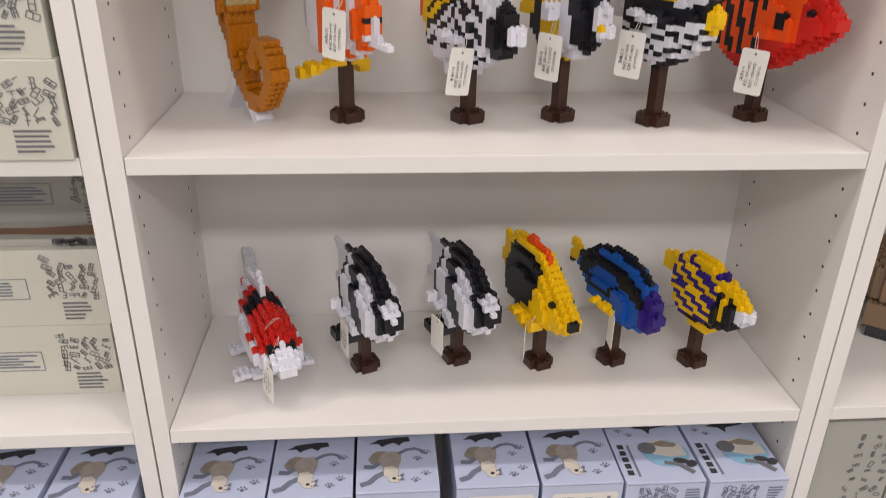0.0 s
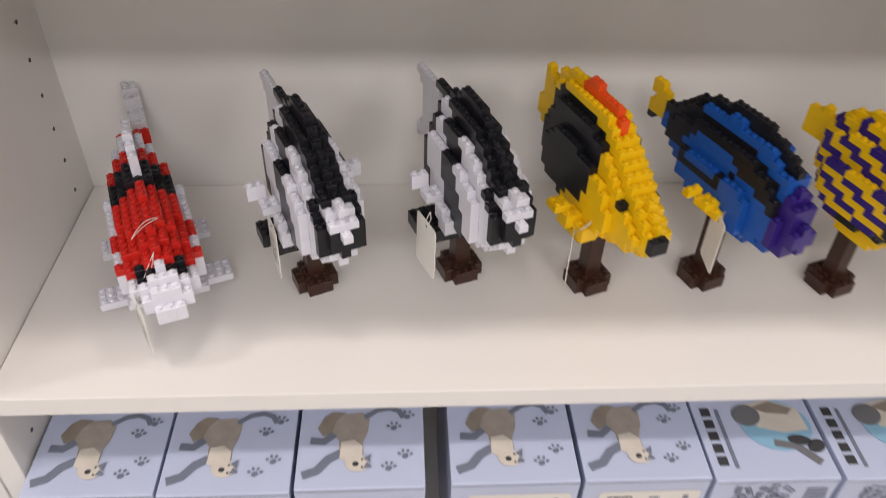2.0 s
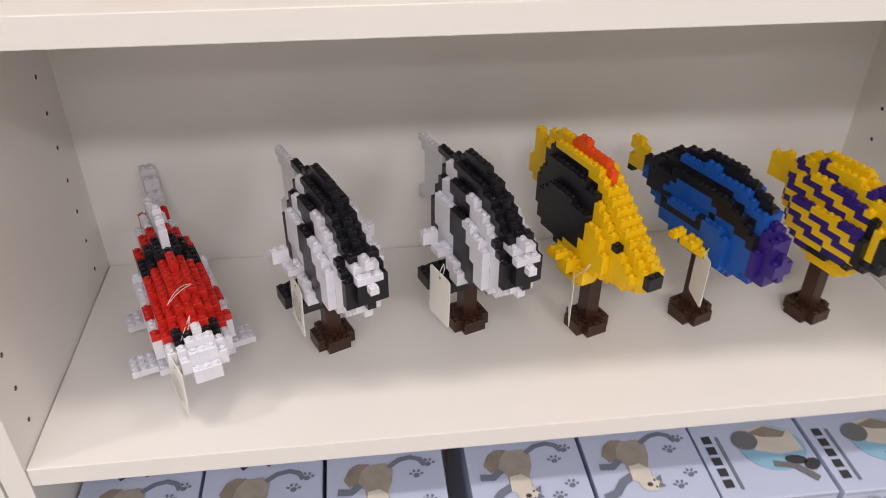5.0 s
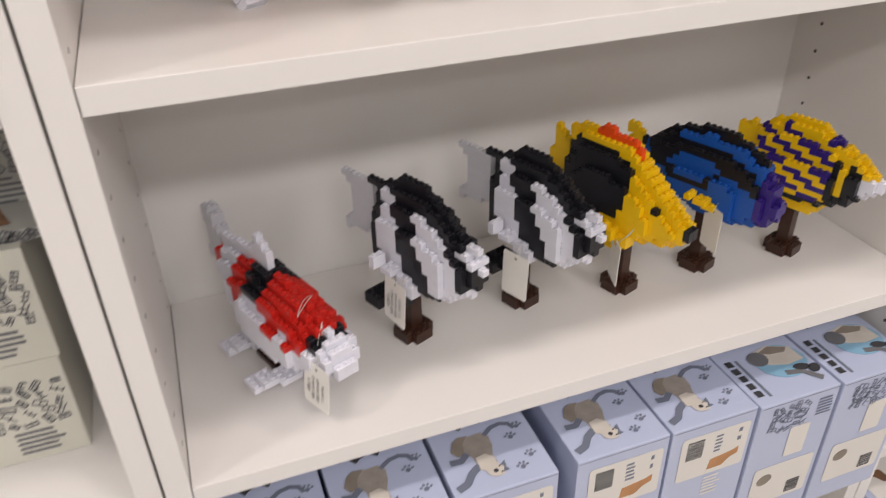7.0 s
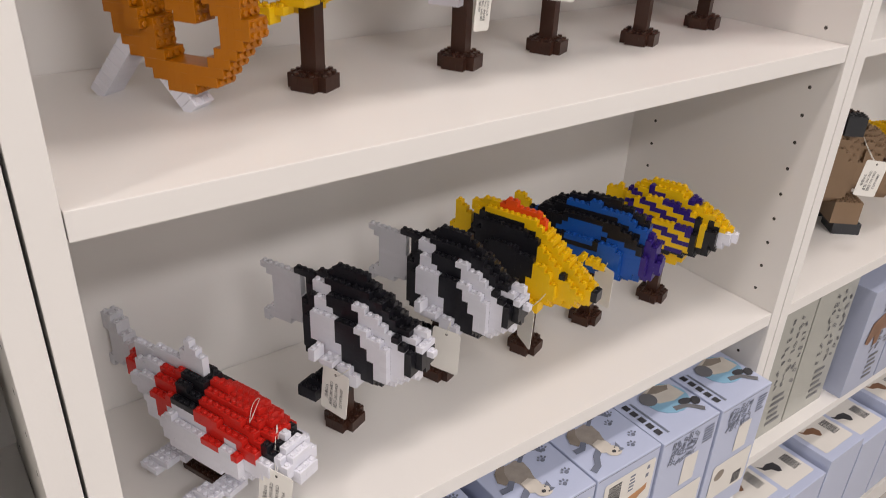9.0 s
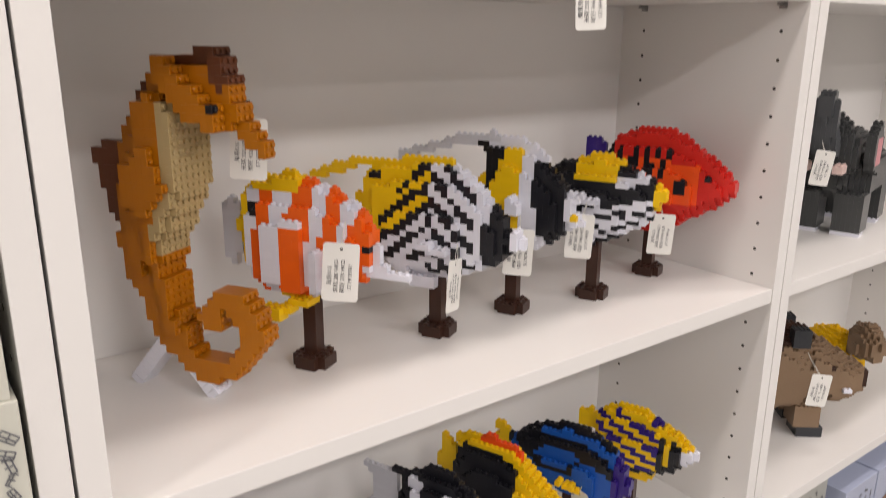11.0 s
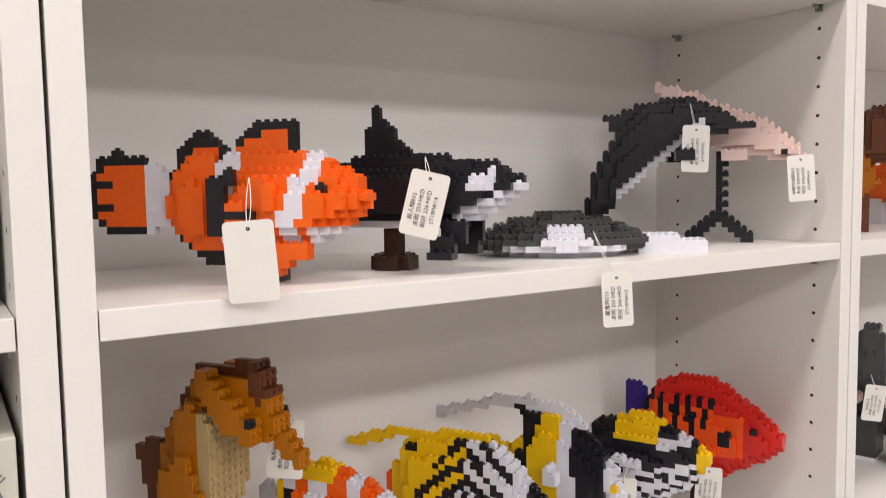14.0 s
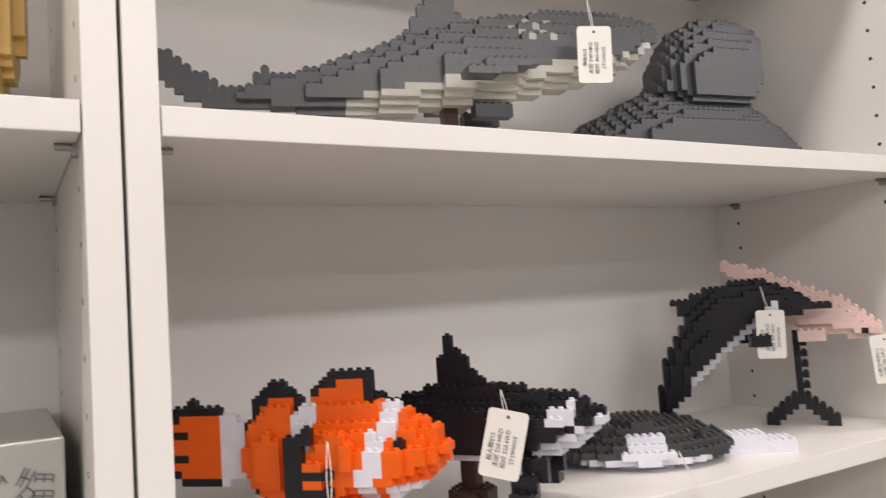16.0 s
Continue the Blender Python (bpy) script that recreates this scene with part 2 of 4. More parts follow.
def joined_bricks(name, bricks, parent, label=""):
    vs, fs, ms, used = [], [], [], []
    for (i, j, k), n, studs, colour in bricks:
        v, f = brick_geometry(n, studs)
        s = len(vs)
        vs += [(x + i * P, y + (j - 0.5) * P, z + k * HB) for x, y, z in v]
        fs += [tuple(s + q for q in face) for face in f]
        if colour not in used:
            used.append(colour)
        ms += [used.index(colour)] * len(f)
    me = bpy.data.meshes.new(name)
    me.from_pydata(vs, [], fs)
    for c in used:
        me.materials.append(COL[c])
    me.polygons.foreach_set("material_index", ms)
    ob = new(name, me)
    ob.parent = parent
    return tagged(ob, label)


def inside(poly, x, y):
    hit, n = False, len(poly)
    for a in range(n):
        (x0, y0), (x1, y1) = poly[a], poly[(a + 1) % n]
        if (y0 > y) != (y1 > y) and x < (x1 - x0) * (y - y0) / (y1 - y0) + x0:
            hit = not hit
    return hit


def rim(poly, x, y):
    """How far a point lies from an outline."""
    best, n = 1e9, len(poly)
    for a in range(n):
        (x0, y0), (x1, y1) = poly[a], poly[(a + 1) % n]
        dx, dy = x1 - x0, y1 - y0
        t = max(0, min(1, ((x - x0) * dx + (y - y0) * dy) / (dx * dx + dy * dy + 1e-9)))
        best = min(best, math.hypot(x - x0 - t * dx, y - y0 - t * dy))
    return best


U1, V1 = P * 1000, HB * 1000


def cells(poly):
    us, vs = [p[0] for p in poly], [p[1] for p in poly]
    for i in range(int(min(us) // U1) - 1, int(max(us) // U1) + 2):
        for k in range(max(0, int(min(vs) // V1) - 1), int(max(vs) // V1) + 2):
            u, v = (i + 0.5) * U1, (k + 0.5) * V1
            if inside(poly, u, v):
                yield i, k, u, v


def swell(vox, poly, half, depth, paint, name, top=0.55, curve=0.6):
    """Fills an outline (millimetres along and up) with bricks: terraces of studs from the ridge down, then upright flanks to the belly."""
    vs = [p[1] for p in poly]
    mid, high = (min(vs) + max(vs)) / 2, max(vs)
    got = {}
    for i, k, u, v in cells(poly):
        d = min(1.0, rim(poly, u, v) / (depth * 1.3))
        h = half(u, v) if callable(half) else half
        h *= 1 - top * max(0.0, (v - mid) / (high - mid))
        got[i, k] = h * (1 - (1 - d) ** 2) ** curve / U1
    for i, k in sorted(got, key=lambda q: -q[1]):
        got[i, k] = max(got[i, k], got.get((i, k + 1), 0.0) - (0.0 if (i, k - 1) in got and (i, k - 2) in got else 1.0))
        u, v, nj = (i + 0.5) * U1, (k + 0.5) * V1, int(round(got[i, k]))
        for j in range(-nj, nj + 1):
            vox[i, j, k] = (paint(u, v, j, nj) if callable(paint) else paint, name)


def prism(vox, poly, half, paint, name):
    """Fills an outline with bricks whose flanks stand where half puts them."""
    for i, k, u, v in cells(poly):
        nj = int(round(half(u, v) / U1))
        for j in range(-nj, nj + 1):
            vox[i, j, k] = (paint(u, v, j, nj) if callable(paint) else paint, name)


def sheet(vox, poly, j0, j1, paint, name):
    for i, k, u, v in cells(poly):
        for j in range(j0, j1 + 1):
            vox[i, j, k] = (paint(u, v, j, 0) if callable(paint) else paint, name)


def cuboid(vox, u0, u1, j0, j1, v0, v1, colour, name):
    for i in range(round(u0 / U1), max(round(u1 / U1), round(u0 / U1) + 1)):
        for k in range(max(0, round(v0 / V1)), max(round(v1 / V1), round(v0 / V1) + 1)):
            for j in range(j0, j1 + 1):
                vox[i, j, k] = (colour, name)


def paired_fin(vox, steps, colour, name):
    """Fins on both flanks: steps of (u0, u1, first layer out, last layer out, v0, v1)."""
    for u0, u1, j0, j1, v0, v1 in steps:
        a, b = round(j0 * 0.94), round(j1 * 0.94)
        cuboid(vox, u0, u1, -b, -a, v0, v1, colour, "near_" + name)
        cuboid(vox, u0, u1, a, b, v0, v1, colour, "far_" + name)


def eye(vox, u, v, colour="black", wide=1):
    """Sets the outermost brick on each flank."""
    i, k = int(u // U1), int(v // V1)
    for a in (i, i + 1)[:wide]:
        js = [j for (x, j, z) in vox if x == a and z == k]
        if js:
            vox[a, min(js), k] = (colour, "eye")
            vox[a, max(js), k] = (colour, "eye")


NICE = dict(near_pectoral="pectoral_fin", far_pectoral="pectoral_fin", near_pelvic="pelvic_fin", far_pelvic="pelvic_fin",
            near_leg="leg", far_leg="leg", near_flipper="flipper", far_flipper="flipper", near_ear="ear", far_ear="ear", near_fin="fin", far_fin="fin", near_scale_plate="scale_plate", far_scale_plate="scale_plate", near_cheek="cheek", far_cheek="cheek")


def stand(vox, height, colour="brown", u=12.8):
    """A stepped cross-shaped foot of dark bricks; its square post is added by figure()."""
    c = round(u / U1)
    for i in range(-2, 3):
        for j in range(-2, 3):
            if abs(i) + abs(j) < 4:
                for k in (0, 1):
                    vox.setdefault((i + c, j, k), (colour, "stand_foot"))
    vox["post"] = ((c + 0.5) * P, height / 1000.0, colour)


def figure(name, vox, m, label, category, group="", single=170, labels=None, flip=1):
    """A brick-built model: exposed cells become bricks of one to four studs, sorted into parts."""
    rng = random.Random(name + label)
    root = thing(name, m, label, category, group)
    post = vox.pop("post", None)
    if post:
        x, top, colour = post
        bm = box(bmesh.new(), (x - 0.0066, -0.0066, 2 * HB), (x + 0.0066, 0.0066, top), 0.0004)
        part("stand_post", bm, COL[colour], root, "square dark brick post")
    shown = {}
    for (i, j, k), (colour, pt) in vox.items():
        near = [(i + 1, j, k), (i - 1, j, k), (i, j + 1, k), (i, j - 1, k), (i, j, k + 1), (i, j, k - 1)]
        if any(q not in vox for q in near):
            shown[i, j, k] = (colour, pt, (i, j, k + 1) not in vox)
    bricks, done = {}, set()
    for key in sorted(shown, key=lambda q: (q[2], q[1], q[0])):
        if key in done:
            continue
        i, j, k = key
        n, most = 1, rng.choice((1, 2, 2, 3, 4))
        while n < most and shown.get((i + n, j, k)) == shown[key] and (i + n, j, k) not in done:
            n += 1
        done |= {(i + a, j, k) for a in range(n)}
        colour, pt, studs = shown[key]
        bricks.setdefault(pt, []).append(((i, j, k), n, studs, colour))
    left = single
    for pt in sorted(bricks, key=lambda q: len(bricks[q])):
        rows = sorted(bricks[pt], key=lambda b: (flip * b[0][1], -b[0][0]))
        if len(rows) <= 60:
            alone, rows, kind = rows[:-1], rows[-1:], ""
        else:
            take = max(0, min(left, len(rows) - 1))
            alone, rows, kind = rows[:take], rows[take:], "stuff"
            left -= take
        body = joined_bricks(NICE.get(pt, pt), rows, root, (labels or {}).get(pt, ""))
        tagged(body, "", "", "", kind if len(rows) > 1 else "")
        for (i, j, k), n, studs, colour in alone:
            ob = new("brick", brick_mesh(n, studs, colour))
            ob.parent = body
            ob.location = (i * P, (j - 0.5) * P, k * HB)
    return root


# ---- fish of the lower shelf ----
FISH = "brick-built fish"


def flatter(poly, up=0.95):
    return [(u * (0.95 if u < 0 else 1.0), 64 + (w - 64) * up) for u, w in poly]


def humbug(x, y, heading, label):
    """Black and white striped fish."""
    v = {}
    tail = [(-84, 88), (-70, 108), (-68, 132), (-80, 148), (-62, 149), (-34, 150), (-28, 106), (-48, 96), (-66, 92)]
    body = [(-36, 152), (-12, 157), (10, 170), (28, 173), (46, 167), (66, 154), (86, 139), (101, 126), (104, 108), (92, 90), (68, 74), (44, 70), (8, 70), (-10, 76), (-26, 84), (-28, 105), (-24, 146)]

    def paint(u, w, j, nj):
        if u > 87 and 99 < w < 128:
            return "black"
        if u < -12 + (156 - w) * 0.17:
            return "black"
        if u < (2 + (157 - w) * 0.5 if w > 138 else 16 + (138 - w) * 0.26):
            return "white" if w < 158 else "black"
        if u < 26 + (166 - w) * 0.50:
            return "black"
        if abs(j) < 2 and u > 30 and w > 118:
            return "black"
        return "white" if w < 122 or u < 34 + (167 - w) * 1.05 else "black"

    sheet(v, tail, 0, 0, "grey", "tail_fin")
    swell(v, body, lambda u, w: 22 * (1 - 0.3 * max(0, u - 40) / 60), 26, paint, "body", 0.85)
    sheet(v, [(-38, 154), (-12, 160), (10, 173), (30, 176), (50, 168), (44, 158), (-28, 146)], 0, 0, "black", "dorsal_fin")
    cuboid(v, 80, 95, -1, 1, 128, 134, "white", "snout")
    cuboid(v, 87, 101, 0, 0, 134, 140, "white", "snout")
    cuboid(v, 95, 101, -1, 1, 122, 128, "white", "snout")
    cuboid(v, 101, 108, 0, 0, 116, 122, "white", "snout")
    paired_fin(v, [(34, 50, 3, 4, 78, 85), (24, 38, 4, 4, 84, 92), (14, 27, 4, 5, 90, 98), (7, 16, 5, 6, 96, 108)], "white", "pectoral")
    paired_fin(v, [(-8, 26, 2, 4, 52, 62), (-14, 4, 3, 5, 46, 56)], "black", "pelvic")
    stand(v, 64, "brown", 6)
    return figure("striped_fish", v, pose(x, y, LS, 0, 0, heading), label, FISH, "fish on the lower shelf", labels={"tail_fin": "frosty pale grey tail fin"})


def koi():
    v = {}
    body = [(-78, 74), (-76, 88), (-44, 98), (0, 104), (48, 102), (82, 95), (106, 84), (124, 74), (124, 54), (102, 42), (60, 32), (12, 28), (-40, 44)]

    def paint(u, w, j, nj):
        if u > 26:
            low = 66 if 40 < u < 60 or 78 < u < 94 else 76
            return "red" if w > low and u < 103 else "white"
        if u > 2:
            return "black" if w > 82 else "white"
        if u > -26:
            return "red" if w > 78 or (w > 56 and -20 < u < -6) else "white"
        return "white" if u > -60 else "red"

    swell(v, body, lambda u, w: 26.5 if u > 0 else 26.5 + 0.16 * u, 34, paint, "body", 0.3, 0.6)
    eye(v, 100, 76, "black", 2)
    eye(v, 100, 70, "black", 2)
    cuboid(v, 114, 126, -1, 1, 52, 66, "white", "mouth")
    sheet(v, [(-72, 86), (-64, 106), (-40, 104), (-37, 112), (-16, 112), (-8, 108), (0, 132), (14, 128), (24, 102), (-60, 80)], 0, 0, "white", "dorsal_fin")
    sheet(v, [(-76, 74), (-90, 84), (-96, 92), (-114, 114), (-122, 104), (-116, 82), (-120, 54), (-106, 58), (-92, 70)], 1, 2, lambda u, w, j, n: "red" if u > -90 else "grey", "tail_fin")
    paired_fin(v, [(48, 66, 2, 4, 20, 26), (42, 60, 5, 6, 17, 21), (36, 52, 6, 7, 14, 19)], "white", "pectoral")
    paired_fin(v, [(-12, 4, 1, 3, 20, 26), (-18, -2, 3, 5, 17, 21), (-24, -10, 5, 6, 14, 19)], "white", "pelvic")
    for i in range(-1, 5):
        for j in range(-2, 3):
            for k in range(0, 5):
                if k == 0 or (abs(j) < 2 and 0 < i < 4):
                    v.setdefault((i, j, k), ("brown", "stand_foot"))
    root = figure("koi_fish", v, pose(0.092, 0.146, LS, 0, 0, -69), "red, white and black brick-built koi on a low brown foot", FISH, "fish on the lower shelf", 190)
    for side in (-1, 1):
        pts = [(0.072 + 0.010 * f + 0.008 * side * f * (1 - f), 0.008 - 0.022 * f, 0.1000 + 0.0025 * math.sin(math.pi * f) - 0.006 * f * f) for f in [q / 8 for q in range(9)]]
        part("string", tube(bmesh.new(), [Vector(p) for p in pts], 0.0003), STRING, root, "thin cotton string looped over the back")
    return root


def coris():
    """Yellow fish with a large black flank and an orange dorsal edge."""
    v = {}
    body = [(-62, 164), (-40, 172), (-16, 176), (16, 172), (34, 156), (52, 138), (78, 118), (92, 104), (90, 92), (70, 78), (46, 72), (22, 66), (-4, 68), (-36, 80), (-62, 98), (-66, 120), (-58, 150)]
    dark = [(-60, 158), (-38, 165), (14, 160), (24, 148), (28, 120), (20, 92), (2, 92), (-18, 78), (-40, 80), (-66, 100), (-66, 122)]

    def paint(u, w, j, nj):
        return "black" if inside(dark, u, w) else ("scarlet" if u < -20 and w < 84 else "yellow")

    body, dark = flatter(body, 0.93), flatter(dark, 0.93)
    swell(v, body, lambda u, w: 20 * (1 - 0.3 * max(0, u - 40) / 50), 28, paint, "body")
    sheet(v, [(-60, 160), (-40, 168), (-16, 172), (18, 168), (30, 152), (-30, 146)], 0, 0, lambda u, w, j, n: "scarlet" if u > -30 and w > 160 - 0.32 * (u + 16) else ("yellow" if w > 154 else "black"), "dorsal_fin")
    sheet(v, [(-82, 152), (-88, 108), (-62, 104), (-60, 136), (-76, 160)], 0, 0, "yellow", "tail_fin")
    cuboid(v, 86, 95, -1, 0, 92, 102, "black", "mouth")
    eye(v, 55, 112)
    paired_fin(v, [(24, 38, 3, 4, 72, 79), (14, 28, 4, 5, 78, 85), (10, 18, 5, 6, 85, 94)], "yellow", "pectoral")
    paired_fin(v, [(-2, 26, 1, 3, 58, 66)], "yellow", "pelvic")
    stand(v, 66)
    return figure("yellow_fish", v, pose(0.4475, 0.133, LS, 0, 0, -70), "yellow brick-built fish with black flank on brown stand", FISH, "fish on the lower shelf")


def tang():
    v = {}
    body = [(-62, 122), (-46, 140), (-14, 154), (14, 158), (34, 156), (56, 150), (72, 140), (88, 118), (96, 100), (90, 84), (70, 74), (42, 68), (12, 70), (-20, 82), (-44, 100), (-60, 114)]
    loop = [(-60, 128), (-30, 146), (30, 147), (64, 132), (78, 112), (70, 112), (52, 122), (34, 120), (24, 104), (-14, 104), (-44, 112)]
    hole = [(-26, 118), (-10, 132), (24, 134), (36, 126), (20, 112), (-10, 110)]

    def paint(u, w, j, nj):
        if u > 74:
            return "purple"
        if inside(loop, u, w) and not inside(hole, u, w):
            return "black"
        return "blue"

    swell(v, body, lambda u, w: 18 * (1 - 0.25 * max(0, u - 40) / 50), 26, paint, "body")
    sheet(v, [(-50, 138), (-14, 157), (14, 162), (36, 160), (58, 153), (74, 142), (66, 136), (30, 148), (-30, 142)], 0, 0, "black", "dorsal_fin")
    sheet(v, [(-92, 146), (-70, 132), (-58, 126), (-58, 116), (-74, 112), (-92, 104), (-84, 124)], 0, 0, lambda u, w, j, n: "yellow" if u < -68 and 110 < w < 138 else "black", "tail_fin")
    paired_fin(v, [(28, 42, 3, 4, 86, 92), (18, 34, 4, 5, 91, 97), (12, 22, 5, 6, 96, 102)], "yellow", "pectoral")
    stand(v, 74)
    return figure("blue_fish", v, pose(0.547, 0.137, LS, 0, 0, -68), "royal blue brick-built tang with black loop and yellow tail", FISH, "fish on the lower shelf")


def emperor():
    v = {}
    up = 0.91
    body = [(-38, 126), (-32, 147), (-8, 160), (12, 163), (32, 161), (64, 146), (90, 130), (102, 118), (92, 104), (72, 84), (54, 76), (34, 66), (8, 64), (-16, 76), (-32, 98)]

    def paint(u, w, j, nj):
        w = 64 + (w - 64) / up
        if u > 84:
            return "white" if w < 124 else "yellow"
        if u > 52:
            if w > 138 - 0.3 * (u - 52):
                return "yellow"
            return "yellow" if 64 < u < 71 and w > 98 else "black"
        if w < 74 and u < 40:
            return "yellow" if u > -4 else "purple"
        if w < 84 and u > 12:
            return "black"
        if w > 152 and u > -2:
            return "yellow"
        s = (w + 0.40 * u + 200) % 17.4
        return "purple" if s < 8.6 else "yellow"

    swell(v, flatter(body, up), lambda u, w: 19 * (1 - 0.5 * max(0, u - 50) / 50), 26, paint, "body")
    sheet(v, flatter([(-36, 146), (-8, 163), (12, 166), (36, 164), (30, 155), (-24, 144)], up), 0, 0, "yellow", "dorsal_fin")
    sheet(v, flatter([(-64, 140), (-60, 112), (-40, 112), (-36, 138), (-46, 146)], up), 0, 0, "yellow", "tail_fin")
    cuboid(v, 90, 104, 0, 0, 103, 118, "white", "snout")
    sheet(v, [(0, 66), (46, 70), (40, 58), (8, 56)], -1, 1, "yellow", "anal_fin")
    eye(v, 80, 116)
    stand(v, 66)
    return figure("angelfish", v, pose(0.6565, 0.127, LS, 0, 0, -70), "yellow and indigo striped brick-built angelfish with black mask", FISH, "fish on the lower shelf")


koi()
humbug(0.220, 0.131, -67, "black and white striped brick-built fish beside the koi")
humbug(0.342, 0.143, -70, "black and white striped brick-built fish beside a yellow one")
coris()
tang()
emperor()


# ---- fish of the middle shelf ----
def copperband():
    v = {}
    body = [(-54, 160), (-40, 172), (-6, 178), (24, 171), (50, 160), (66, 150), (80, 120), (78, 98), (62, 88), (40, 76), (12, 68), (-20, 66), (-38, 72), (-56, 94), (-60, 130)]

    def paint(u, w, j, nj):
        if u < -45 or (w > 163 and u < 6) or (w < 72 and u < -10):
            return "yellow"
        s = u - 0.12 * (w - 124)
        for a, c in ((-38, -24), (-6, 17), (30, 45), (56, 74)):
            if a < s < c:
                return "orange"
        return "white"

    swell(v, body, lambda u, w: 15 * (1 - 0.3 * max(0, u - 30) / 50), 24, paint, "body")
    eye(v, -42, 150, "black", 2)
    eye(v, -42, 144, "black", 2)
    paired_fin(v, [(-24, -6, 3, 3, 84, 132), (-6, 16, 3, 3, 76, 140)], "white", "scale_plate")
    paired_fin(v, [(-5, 16, 3, 3, 76, 134)], "orange", "scale_plate")
    sheet(v, [(70, 122), (80, 110), (90, 101), (90, 94), (66, 92)], 0, 0, "white", "snout")
    cuboid(v, 86, 108, 0, 0, 93, 100, "white", "snout")
    eye(v, 68, 118)
    sheet(v, [(-84, 136), (-72, 150), (-58, 142), (-58, 102), (-72, 89), (-84, 96)], 0, 0, lambda u, w, j, n: "black" if u > -64 and 108 < w < 128 else "grey", "tail_fin")
    paired_fin(v, [(28, 36, 3, 4, 84, 116)], "white", "pectoral")
    paired_fin(v, [(2, 20, 1, 3, 62, 70), (-8, 8, 3, 4, 58, 66), (-18, 0, 4, 5, 54, 62), (-28, -14, 5, 6, 49, 56)], "yellow", "pelvic")
    stand(v, 68, "brown", 7)
    return figure("copperband_fish", v, pose(0.2066, 0.142, MS, 0, 0, -60), "orange and white banded brick-built fish with yellow rim and long snout", FISH, "fish on the middle shelf")


def threadfin():
    v = {}
    body = [(-62, 158), (-30, 172), (22, 178), (44, 171), (60, 157), (76, 140), (90, 122), (96, 106), (88, 86), (56, 72), (26, 63), (-18, 60), (-46, 78), (-58, 112)]

    def paint(u, w, j, nj):
        if u > 70 + 0.1 * (w - 110):
            return "black"
        if u > 58:
            return "white"
        if (u < -34 + 0.75 * (w - 126) and w > 118) or (u < -40 and w > 92):
            return "yellow"
        if w < 72:
            return "white"
        if u > 16:
            return "black" if (u + 0.95 * w + 400) % 21 < 10.5 else "white"
        r = w - 0.75 * u
        if w < 84:
            return "white"
        return "black" if (r + 400) % 20 < 10.5 else ("yellow" if r > 130 else "white")

    swell(v, body, lambda u, w: 18 * (1 - 0.35 * max(0, u - 40) / 50), 26, paint, "body")
    eye(v, -52, 158, "black", 2)
    sheet(v, [(-64, 160), (-32, 175), (22, 182), (40, 176), (20, 168), (-40, 164)], 0, 0, "yellow", "dorsal_fin")
    sheet(v, [(-128, 148), (-128, 155), (-96, 168), (-60, 176), (-20, 176), (-40, 168), (-70, 166), (-96, 158)], 0, 0, "yellow", "streamer")
    sheet(v, [(-74, 140), (-84, 116), (-72, 96), (-56, 104), (-54, 136)], 0, 0, lambda u, w, j, n: "scarlet" if u < -76 else "yellow", "tail_fin")
    cuboid(v, 94, 102, -1, 1, 100, 116, "white", "snout")
    cuboid(v, 100, 110, 0, 0, 100, 110, "white", "snout")
    paired_fin(v, [(20, 38, 4, 5, 92, 98), (12, 26, 5, 6, 96, 103)], "white", "pectoral")
    paired_fin(v, [(-10, 22, 1, 2, 54, 61)], "white", "pelvic")
    stand(v, 62)
    return figure("threadfin_fish", v, pose(0.341, 0.143, MS, 0, 0, -61), "white and black chevron brick-built fish with yellow tail streamer", FISH, "fish on the middle shelf")


def bannerfish():
    v = {}
    body = [(-38, 122), (-28, 141), (-14, 155), (-12, 168), (-27, 184), (12, 185), (36, 177), (54, 166), (72, 147), (86, 130), (78, 98), (60, 85), (42, 75), (10, 70), (-20, 82), (-36, 108)]

    def paint(u, w, j, nj):
        if u > 74 - 0.1 * (w - 120):
            return "white"
        if u > 38 - 0.22 * (w - 150) * (w < 150):
            return "black"
        if u > 28:
            return "white"
        if u > -5 + 0.2 * max(0, w - 136) + 0.3 * max(0, w - 165):
            return "yellow"
        if w > 164 or u > -14 - 0.3 * max(0, 150 - w):
            return "black"
        return "yellow"

    swell(v, body, lambda u, w: 16 * (1 - 0.3 * max(0, u - 30) / 50), 26, paint, "body")
    sheet(v, [(-22, 184), (-20, 193), (10, 194), (34, 186), (54, 170), (44, 166), (10, 180)], 0, 0, "white", "dorsal_fin")
    sheet(v, [(-180, 140), (-180, 149), (-140, 162), (-90, 176), (-50, 189), (-10, 195), (0, 186), (-40, 181), (-60, 178), (-96, 167), (-140, 152)], 0, 0, "grey", "streamer")
    sheet(v, [(-62, 146), (-66, 108), (-34, 108), (-32, 136)], 0, 0, "yellow", "tail_fin")
    cuboid(v, 80, 88, -1, 1, 106, 118, "white", "snout")
    cuboid(v, 88, 95, 0, 0, 106, 112, "white", "snout")
    cuboid(v, 82, 90, -1, -1, 112, 118, "yellow", "snout")
    eye(v, 66, 130)
    paired_fin(v, [(20, 30, 3, 5, 118, 136), (28, 36, 4, 5, 118, 126)], "white", "pectoral")
    stand(v, 72)
    return figure("bannerfish", v, pose(0.4486, 0.1486, MS, 0, 0, -65), "black, yellow and white brick-built bannerfish with long white streamer", FISH, "fish on the middle shelf")


